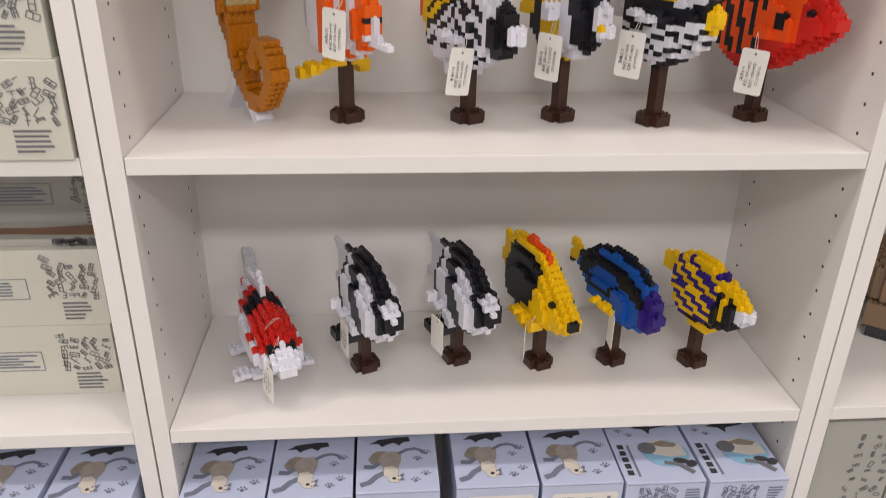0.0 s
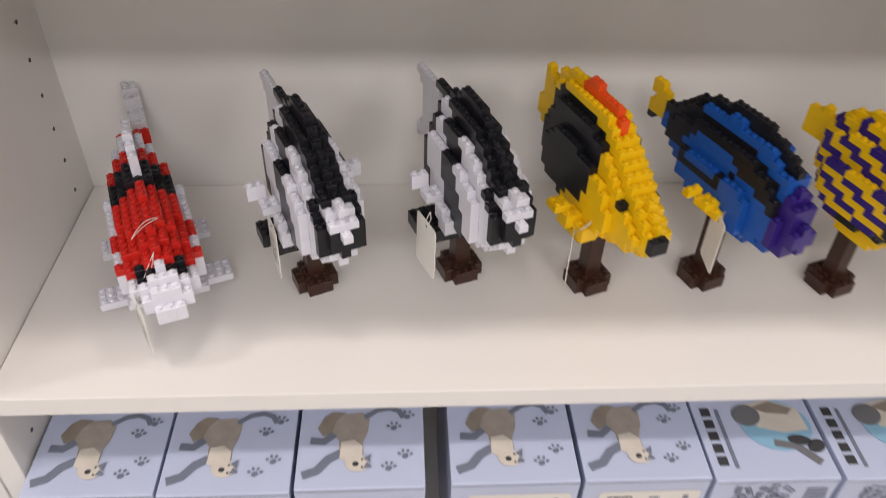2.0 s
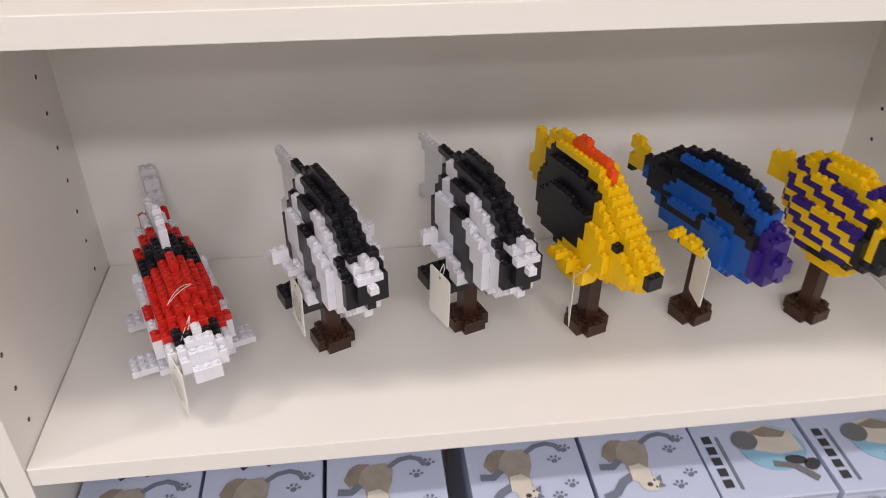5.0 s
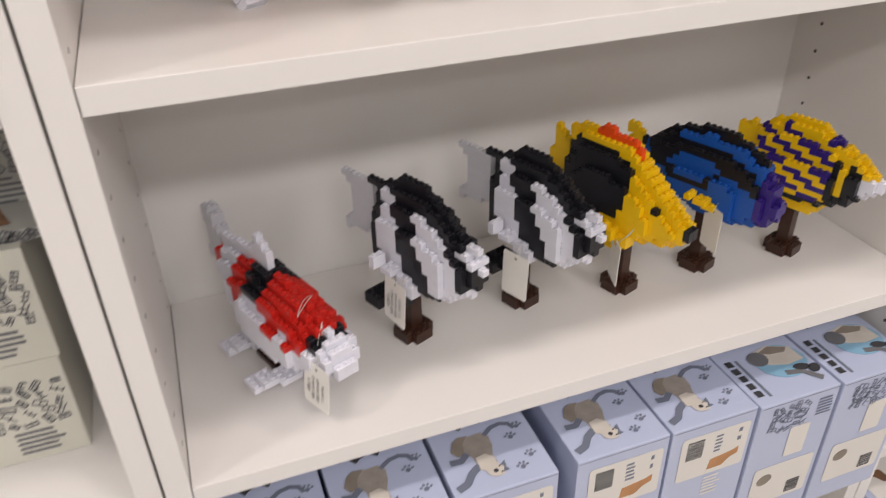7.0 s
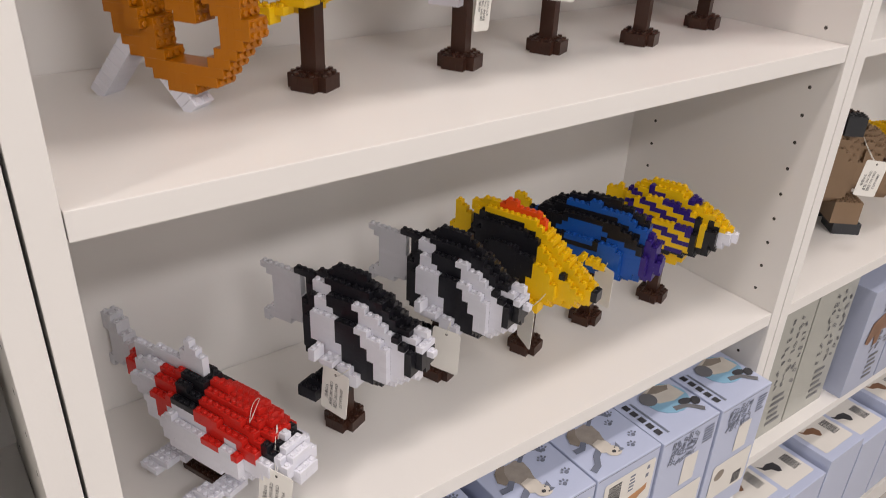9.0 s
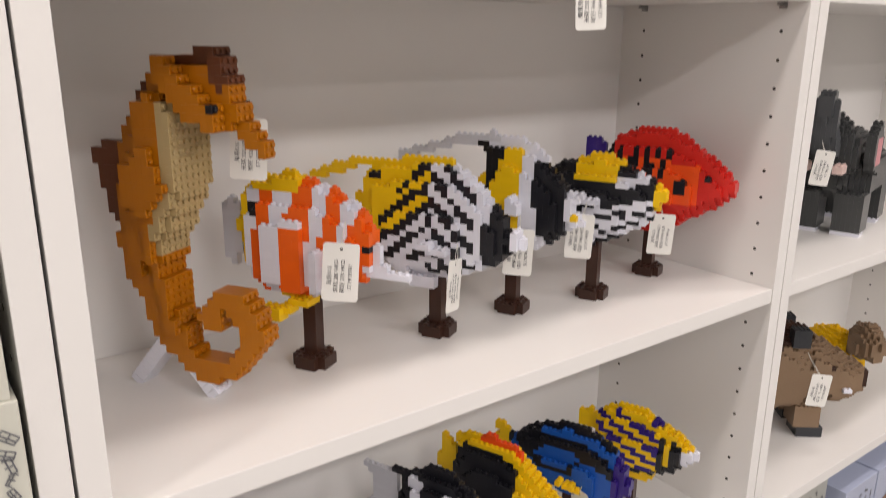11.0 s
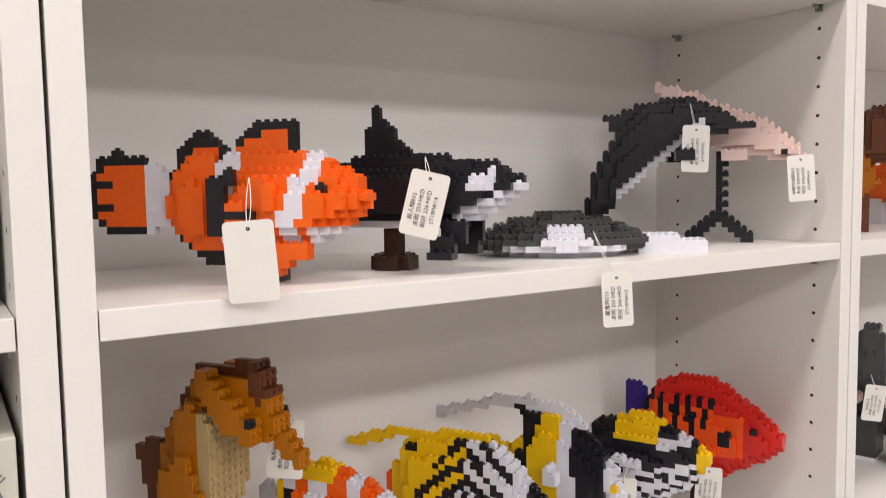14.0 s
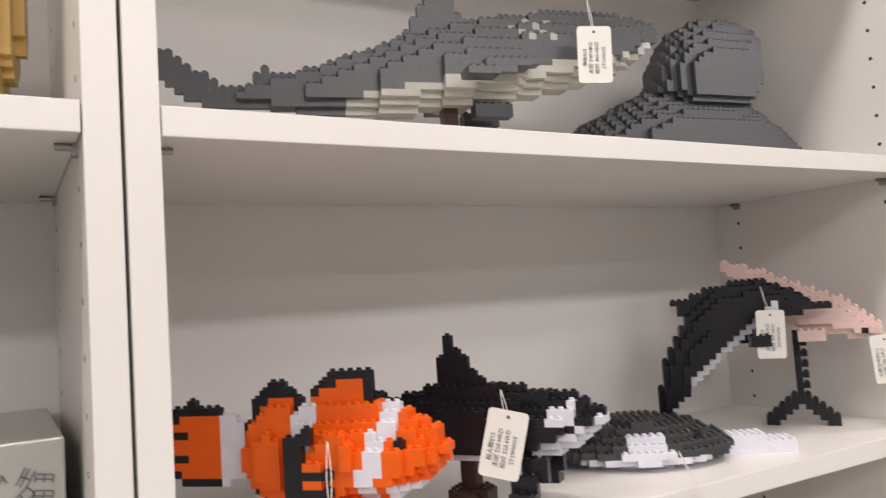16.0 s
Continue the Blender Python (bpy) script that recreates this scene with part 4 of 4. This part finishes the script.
def brick_icons(cx, cy, w, h, count, seed):
    """Scattered little outlines of toy bricks, as printed on the cartons."""
    rng = random.Random(seed)
    out = []
    cols = max(2, int(math.sqrt(count * w / h)))
    rows = -(-count // cols)
    for q in range(count):
        x = cx - w / 2 + (q % cols + 0.5 + rng.uniform(-0.2, 0.2)) * w / cols
        y = cy - h / 2 + (q // cols + 0.5 + rng.uniform(-0.2, 0.2)) * h / rows
        s = rng.uniform(0.0035, 0.006) * min(1.0, w / 0.05)
        t = rng.uniform(0, 180)
        c, n = math.cos(radians(t)), math.sin(radians(t))
        for (ax, ay), (bx, by) in (((-1, -0.5), (1, -0.5)), ((1, -0.5), (1, 0.5)), ((1, 0.5), (-1, 0.5)), ((-1, 0.5), (-1, -0.5)), ((-1, 0.1), (1, 0.1)), ((0, -0.5), (0, 0.5))):
            if rng.random() < 0.15:
                continue
            p0 = (x + s * (c * ax - n * ay), y + s * (n * ax + c * ay))
            p1 = (x + s * (c * bx - n * by), y + s * (n * bx + c * by))
            out.append(bent([p0, p1], 0.0009))
    return out


def paw_marks(spots, s):
    out = []
    for x, y in spots:
        out.append(oval(x, y, s * 0.55, s * 0.45, 20, 8))
        for a in (20, 65, 110, 155):
            out.append(oval(x + s * math.cos(radians(a)), y + s * math.sin(radians(a)), s * 0.24, s * 0.32, a - 90, 6))
    return out


def bars(cx, cy, w, h, n, seed):
    """Lines of small print that cannot be read."""
    rng = random.Random(seed)
    out = []
    for q in range(n):
        ww = w * rng.uniform(0.6, 1.0)
        out.append(rect(cx - (w - ww) / 2, cy + h / 2 - (q + 0.5) * h / n, ww, h / n * 0.45))
    return out


def barcode(cx, cy, w, h, seed):
    rng = random.Random(seed)
    out, y = [], cy - h / 2
    while y < cy + h / 2:
        t = rng.choice((0.0005, 0.0008, 0.0012))
        out.append(rect(cx, y, w, t))
        y += t + rng.choice((0.0006, 0.001))
    return out


def carton(name, x0, x1, y0, y1, z0, z1, body, label, group, category="carton", bevel=0.0012):
    root = thing(name, pose((x0 + x1) / 2, 0, z0), label, category, group)
    h = (x1 - x0) / 2
    shell = block("carton_body", (-h, y0, 0), (h, y1, z1 - z0), body, root, "", bevel)
    return root, h


def pet_carton(x0, kind, seed, dz=0.0, y0=-0.027):
    """A tall pale blue carton with printed figures on its lid and a label on its front."""
    rng = random.Random(seed)
    w, z1 = 0.1008, 0.690 + dz
    root, h = carton("pet_carton", x0, x0 + w, y0, y0 + 0.19, BOXES, z1, BLUE_CARTON, "pale blue glossy carton with pet pictures and paw prints", "row of pale blue cartons")
    top = z1 - BOXES
    d = 0.0006
    f = y0
    many_on(root, "flap_seam", [rect(0, top - 0.0022, 2 * h - 0.002, 0.0005)], "front", d, PRINT_MID, f)
    if kind == "tan":
        def lid(points):
            return [(x, f + y) for x, y in points]

        print_on(root, "printed_figure", lid([(-0.035, 0.057), (-0.031, 0.066), (-0.024, 0.071), (-0.012, 0.070), (0.000, 0.071), (0.006, 0.064), (0.005, 0.052), (0.001, 0.041), (0.002, 0.031), (-0.006, 0.026), (-0.017, 0.031), (-0.018, 0.044), (-0.024, 0.050), (-0.030, 0.049)]), "top", d, PRINT_COAT, top, "printed tan figure")
        print_on(root, "printed_saddle", lid([(-0.036, 0.056), (-0.031, 0.067), (-0.024, 0.072), (-0.014, 0.071), (-0.021, 0.063), (-0.024, 0.052), (-0.031, 0.048)]), "top", d + 0.0003, PRINT_TAN, top)
        print_on(root, "printed_chest", lid([(-0.016, 0.042), (-0.006, 0.044), (0.001, 0.038), (0.001, 0.028), (-0.008, 0.022), (-0.017, 0.027)]), "top", d + 0.0003, PRINT_CREAM, top)
        print_on(root, "printed_head", lid(oval(-0.003, 0.022, 0.0096, 0.0078, -10)), "top", d + 0.0006, PRINT_CREAM, top)
        many_on(root, "printed_ear", [lid([(0.002, 0.026), (0.008, 0.030), (0.007, 0.022)]), lid([(0.002, 0.017), (0.009, 0.018), (0.005, 0.023)])], "top", d + 0.0009, PRINT_MID, top)
        many_on(root, "printed_face", [lid(oval(-0.004, 0.021, 0.0026, 0.0022, 0, 8)), lid(oval(0.001, 0.025, 0.0010, 0.0010, 0, 6)), lid(oval(0.001, 0.018, 0.0010, 0.0010, 0, 6))], "top", d + 0.0009, PRINT_DARK, top)
        many_on(root, "printed_limb", [lid(bent([(-0.022, 0.050), (-0.030, 0.043), (-0.041, 0.044)], 0.0068)), lid(bent([(-0.016, 0.032), (-0.026, 0.026), (-0.034, 0.016), (-0.045, 0.012)], 0.0074))], "top", d + 0.0002, PRINT_MID, top)
        print_on(root, "printed_tail", lid(bent([(0.002, 0.066), (0.012, 0.073), (0.022, 0.075), (0.030, 0.072), (0.034, 0.065)], 0.0046)), "top", d + 0.0002, PRINT_MID, top)
        many_on(root, "printed_paw_mark", [lid(o) for o in paw_marks(((0.026, 0.055), (0.037, 0.066), (0.022, 0.017), (0.035, 0.028)), 0.0052)], "top", d, PRINT_MID, top)
        print_on(root, "printed_dark_figure", lid([(-0.034, 0.086), (-0.024, 0.094), (0.000, 0.098), (0.016, 0.098), (0.018, 0.090), (0.008, 0.088), (0.004, 0.082), (-0.004, 0.088), (-0.014, 0.084), (-0.018, 0.080), (-0.024, 0.087)]), "top", d, PRINT_DARK, top)
        print_on(root, "front_label", rounded_at(0.004, top - 0.046, 0.082, 0.062, 0.004), "front", d, LABEL_PAPER, f, "off-white paper label")
        many_on(root, "barcode", barcode(-0.020, top - 0.034, 0.020, 0.026, seed), "front", d + 0.0003, PRINT_DARK, f)
        many_on(root, "small_print", bars(0.010, top - 0.034, 0.012, 0.026, 5, seed) + bars(0.034, top - 0.030, 0.005, 0.024, 2, seed + 1), "front", d + 0.0003, PRINT_MID, f)
        ink = (PRINT_GREY, PRINT_GREY, PRINT_MID, PRINT_ORANGE, PRINT_ORANGE)[seed % 5]
        print_on(root, "printed_pet", [(0.0, top - 0.070), (0.002, top - 0.056), (0.016, top - 0.054), (0.028, top - 0.052), (0.036, top - 0.049), (0.036, top - 0.058), (0.026, top - 0.062), (0.018, top - 0.070)], "front", d + 0.0003, ink, f)
        many_on(root, "lower_print", bars(0.012, top - 0.096, 0.026, 0.03, 6, seed + 3), "front", d, LABEL_PAPER, f)
    else:
        print_on(root, "printed_disc", oval(0.016, f + 0.052, 0.030, 0.026), "top", d, PRINT_SKY, top, "sky blue printed disc")
        print_on(root, "printed_figure", [(-0.010, f + 0.072), (0.016, f + 0.078), (0.040, f + 0.068), (0.042, f + 0.046), (0.020, f + 0.044), (0.0, f + 0.050)], "top", d + 0.0002, PRINT_CREAM, top)
        print_on(root, "printed_head", oval(-0.006, f + 0.062, 0.012, 0.011, 20), "top", d + 0.0004, PRINT_GREY, top)
        print_on(root, "printed_saddle", [(0.0, f + 0.070), (0.018, f + 0.076), (0.036, f + 0.068), (0.030, f + 0.062), (0.012, f + 0.064)], "top", d + 0.0005, PRINT_TAN, top)
        many_on(root, "printed_paw", [oval(0.042, f + 0.030, 0.008, 0.006, 30, 10), oval(0.030, f + 0.036, 0.010, 0.005, -10, 10)], "top", d + 0.0006, PRINT_DARK, top)
        print_on(root, "printed_limb", bent([(0.008, f + 0.034), (0.026, f + 0.030), (0.040, f + 0.014)], 0.007), "top", d + 0.0004, PRINT_GREY, top)
        print_on(root, "printed_dark_figure", [(-0.016, f + 0.104), (0.004, f + 0.114), (0.034, f + 0.114), (0.036, f + 0.106), (0.010, f + 0.100), (0.006, f + 0.090), (0.0, f + 0.100)], "top", d, PRINT_DARK, top)
        many_on(root, "brand_bar", [rect(-0.040, f + 0.018 + 0.012 * q, 0.008, 0.0085) for q in range(5)], "top", d, PRINT_DARK, top, "plain dark letter-like bars")
        many_on(root, "printed_strapline", [rect(-0.030, f + 0.040, 0.003, 0.058)], "top", d, PRINT_MID, top)
        many_on(root, "printed_paw_mark", paw_marks(((-0.034, f + 0.096), (-0.022, f + 0.088)), 0.004), "top", d, PRINT_MID, top)
        many_on(root, "brick_icon_print", brick_icons(-0.010, top - 0.026, 0.050, 0.036, 20, seed), "front", d, PRINT_MID, f)
        many_on(root, "small_print", bars(0.036, top - 0.024, 0.020, 0.026, 6, seed), "front", d, PRINT_MID, f)
        print_on(root, "front_label", rounded_at(0.004, top - 0.128, 0.080, 0.060, 0.004), "front", d, LABEL_PAPER, f, "off-white paper label")
        print_on(root, "side_label", rounded_at(0.010, top - 0.066, 0.026, 0.044, 0.002), "front", d, LABEL_PAPER, f)
        print_on(root, "printed_pet", oval(-0.020, top - 0.118, 0.010, 0.008, 20), "front", d + 0.0003, PRINT_TAN, f)
        many_on(root, "barcode", barcode(0.024, top - 0.142, 0.018, 0.02, seed), "front", d + 0.0003, PRINT_DARK, f)
    return root


def rounded_at(cx, cy, w, h, r):
    return [(x + cx, y + cy) for x, y in rounded(w, h, r)]


for q, (bx, kind) in enumerate(((0.0035, "tan"), (0.108, "tan"), (0.2125, "tan"), (0.333, "tan"), (0.438, "tan"), (0.542, "disc"), (0.6475, "disc"))):
    pet_carton(bx, kind, q, (-0.008, -0.004, 0.001, 0.003, 0.001, -0.001, -0.002)[q], (-0.022, -0.026, -0.027, -0.027, -0.026, -0.028, -0.029)[q])
for q, bx in enumerate((-0.150, -0.258, -0.366)):
    pet_carton(bx, "tan", q + 1, 0.0, -0.024)


def kit_carton(x0, x1, y0, y1, z0, z1, seed, material=SAGE_CARTON, label="sage green kit carton with printed brick outlines", side_label=True):
    root, h = carton("kit_carton", x0, x1, y0, y1, z0, z1, material, label, "stacked kit cartons")
    t, d = z1 - z0, 0.0006
    many_on(root, "brick_icon_print", brick_icons(h - 0.034, t * 0.64, 0.060, t * 0.56, 26, seed), "front", d, PRINT_GREY, y0, "printed outlines of bricks")
    many_on(root, "small_print", bars(h - 0.032, t * 0.2, 0.036, t * 0.26, 5, seed), "front", d, PRINT_GREY, y0)
    if side_label:
        frame_w, fx, fy = 0.066, h - 0.118, t * 0.50
        many_on(root, "address_frame", [rect(fx, fy + 0.013, frame_w, 0.0007), rect(fx, fy - 0.013, frame_w, 0.0007), rect(fx - frame_w / 2, fy, 0.0007, 0.026), rect(fx + frame_w / 2, fy, 0.0007, 0.026)] + bars(fx, fy, frame_w * 0.85, 0.02, 5, seed + 4), "front", d, PRINT_MID, y0)
        print_on(root, "front_label", rounded_at(h - 0.235, t * 0.5, 0.13, t * 0.8, 0.006), "front", d, LABEL_PAPER, y0, "white paper label")
        many_on(root, "printed_model", [oval(h - 0.19 + 0.012 * q, t * 0.66, 0.008, 0.006, 20 * q, 10) for q in range(2)], "front", d + 0.0003, PRINT_RED, y0)
    return root


kit_carton(-0.42, -0.074, 0.080, 0.25, LS, LS + 0.098, 11)
kit_carton(-0.43, -0.072, 0.080, 0.25, LS + 0.098, LS + 0.196, 12)
kit_carton(-0.44, -0.050, 0.140, 0.255, LS + 0.196, LS + 0.285, 13, GREY_CARTON, "grey kit carton with a white label", True)
lid = kit_carton(-0.36, -0.055, 0.090, 0.135, LS + 0.196, LS + 0.205, 14, GREY_CARTON, "flat grey printed sleeve with a brown picture", False)
print_on(lid, "printed_model", [(-0.10, 0.100), (-0.04, 0.124), (0.05, 0.120), (0.12, 0.128), (0.13, 0.100), (0.02, 0.105)], "top", 0.0006, WOOD_PRINT, 0.009)
for q in range(3):
    kit_carton(-0.34 - 0.006 * q, -0.0435 - 0.003 * (q % 2), -0.004 + 0.002 * q, 0.22, MS + 0.0955 * q, MS + 0.0955 * (q + 1), 20 + q)
kit_carton(-0.36, -0.050, 0.055, 0.25, US, US + 0.098, 31, GREY_CARTON, "grey kit carton with printed brick outlines", False)
for q in range(2):
    kit_carton(0.815 + 0.112 * q, 0.923 + 0.112 * q, 0.02, 0.22, BOXES, BOXES + 0.232 + 0.006 * q, 40 + q, GREY_CARTON, "upright grey-green kit carton", False)
for q in range(3):
    bx = 1.06 + 0.11 * q
    r = kit_carton(bx, bx + 0.105, 0.0, 0.2, BOXES, BOXES + 0.20, 50 + q, BLUE_SIDE, "upright grey-blue kit carton with brown picture", False)
    print_on(r, "printed_model", [(-0.034, 0.10), (-0.026, 0.135), (0.004, 0.145), (0.030, 0.128), (0.026, 0.110), (0.012, 0.112), (0.010, 0.088), (-0.002, 0.086), (-0.008, 0.108), (-0.022, 0.094)], "front", 0.0009, WOOD_PRINT, 0.0)
for q in range(5):
    bx = 0.812 + 0.112 * q
    r, h = carton("pet_carton", bx, bx + 0.106, -0.03, 0.2, LOW, LOW + 0.20 - 0.02 * (q % 2), BLUE_CARTON, "pale carton with a white label and dark picture", "row of pale blue cartons")
    t = 0.20 - 0.02 * (q % 2)
    print_on(r, "lid_label", rounded_at(0.0, 0.02, 0.085, 0.07, 0.004), "top", 0.0006, LABEL_PAPER, t, "white paper label")
    print_on(r, "printed_pet", [(-0.036, 0.044), (-0.030, 0.030), (-0.018, 0.026), (-0.012, 0.016), (-0.006, 0.014), (0.0, 0.022), (-0.002, 0.034), (-0.016, 0.038), (-0.028, 0.036)], "top", 0.0009, (WOOD_PRINT, PRINT_DARK)[q % 2], t)
    many_on(r, "barcode", barcode(0.025, 0.02, 0.02, 0.03, q), "top", 0.0009, PRINT_DARK, t)
for q in range(5):
    bx = 0.012 + 0.15 * q
    r, h = carton("storage_carton", bx, bx + 0.14, 0.02, 0.24, LOW, LOW + 0.18, SAGE_CARTON, "plain sage carton under the pet cartons", "low cartons")
    many_on(r, "brick_icon_print", brick_icons(0.02, 0.1, 0.06, 0.06, 12, q), "front", 0.0006, PRINT_GREY, 0.02)


# ---- price tags ----
def price_tag(x, y, z, yaw, lines, knot, lean=0.0, tilt=0.0, w=0.030, h=0.050, blank=False):
    """A card with rounded corners and a dark disc for its punched hole, on a looped cotton string; z is its middle."""
    m = pose(x, y, z, tilt, lean, yaw)
    root = thing("price_tag", m, "cream card price tag hanging on a cotton string" if not blank else "blank cream card tag hanging on a cotton string", "price tag", "price tags")
    bm = slab(bmesh.new(), rounded(w, h, 0.003), -0.0003, 0.0003)
    card = part("card", bm, CARD, root)
    card.matrix_basis = pose(0, 0, 0, 90, 0, 0)
    bm = bmesh.new()
    # The card is uncut; a dark disc paints the hole's shade.
    slab(bm, oval(0, h / 2 - 0.005, 0.0013, 0.0013, 0, 10), 0.0003, 0.0005)
    hole = part("punched_hole", bm, HOLE_SHADE, root)
    hole.matrix_basis = pose(0, 0, 0, 90, 0, 0)
    if not blank:
        for text, size, across in lines:
            bm = lettering(text, size)
            ob = part("printed_line", bm, INK, root)
            ob.matrix_basis = pose(0, -0.0006, 0, 90, 0, 0) @ pose(across, -0.003, 0, 0, 0, 90)
    top = m @ Vector((0, -0.0006, h / 2 - 0.005))
    k = Vector(knot)
    for s in (-1, 1):
        mid = (top + k) / 2 + Vector((0.0035 * s, 0.001 * s, -0.004))
        pts = []
        for a in range(9):
            f = a / 8
            pts.append(m.inverted() @ (top * (1 - f) ** 2 + mid * 2 * f * (1 - f) + k * f * f))
        part("string", tube(bmesh.new(), pts, 0.00035), STRING, root, "thin cotton string")
    return root


def lines_of(a, b, code, title="海魚01S"):
    return [(title, 0.0046, -0.0088), ("未砌 " + a, 0.0046, -0.0035), ("砌好 " + b, 0.0046, 0.0020), (code, 0.0046, 0.0080)]


price_tag(0.204, 0.066, 1.207, -37, lines_of("280 HKD", "370 HKD", "ST19TRF01"), (0.215, 0.075, 1.247), 4)
price_tag(0.334, 0.082, 1.166, 28, lines_of("280 HKD", "366 HKD", "ST19TRF08"), (0.340, 0.085, 1.205), 8)
price_tag(0.432, 0.100, 1.178, -43, lines_of("280 HKD", "376 HKD", "ST19TRF04"), (0.440, 0.110, 1.225), 3)
price_tag(0.522, 0.100, 1.181, -40, lines_of("280 HKD", "348 HKD", "ST19TRF09"), (0.530, 0.098, 1.222), 3)
price_tag(0.662, 0.097, 1.163, -40, lines_of("280 HKD", "400 HKD", "ST19TRF10"), (0.665, 0.105, 1.205), 3)
price_tag(0.156, 0.124, 1.305, -35, lines_of("320 HKD", "426 HKD", "ST19TSR15", "海馬01S"), (0.158, 0.110, 1.332), 4)
price_tag(0.086, -0.010, 1.473, -30, (), (0.102, 0.035, 1.525), -4, 0, 0.031, 0.050, True)
price_tag(0.236, 0.030, 1.504, -36, lines_of("250 HKD", "326 HKD", "ST19FW19", "殺人鯨01S"), (0.250, 0.050, 1.541), 14)
price_tag(0.611, 0.079, 1.555, -30, lines_of("220 HKD", "290 HKD", "ST19FW05", "海豚01S"), (0.618, 0.092, 1.605), 2)
price_tag(0.716, 0.022, 1.522, -32, lines_of("300 HKD", "370 HKD", "ST19FW15", "中華白海豚01S"), (0.722, 0.030, 1.555), -4)
price_tag(0.396, -0.014, 1.422, -28, lines_of("250 HKD", "346 HKD", "ST19FW12", "魔鬼魚01S"), (0.392, 0.010, 1.478), -3, 0, 0.026, 0.046)
price_tag(0.112, 0.034, 0.812, -60, lines_of("260 HKD", "340 HKD", "ST19FT44"), (0.126, 0.053, 0.862), 8)
price_tag(0.200, 0.095, 0.833, -70, lines_of("280 HKD", "362 HKD", "ST19TRF07"), (0.207, 0.080, 0.866), 6)
price_tag(0.315, 0.085, 0.839, -65, (), (0.318, 0.083, 0.872), 2, 0, 0.030, 0.048, True)
price_tag(0.429, 0.095, 0.822, -105, (), (0.436, 0.078, 0.866), 2, 0, 0.030, 0.048, True)
price_tag(0.537, 0.089, 0.838, -93, (), (0.541, 0.090, 0.866), 0, 0, 0.028, 0.048, True)
price_tag(0.369, 0.045, 1.815, -26, lines_of("340 HKD", "460 HKD", "ST17FH15"), (0.374, 0.055, 1.868), 2)
price_tag(0.958, 0.020, 0.900, -36, lines_of("360 HKD", "770 HKD", "ST19WB07"), (0.972, 0.050, 0.945), 6)
price_tag(0.985, 0.075, 1.215, -30, lines_of("410 HKD", "540 HKD", "ST19EL07"), (0.995, 0.085, 1.252), 8)
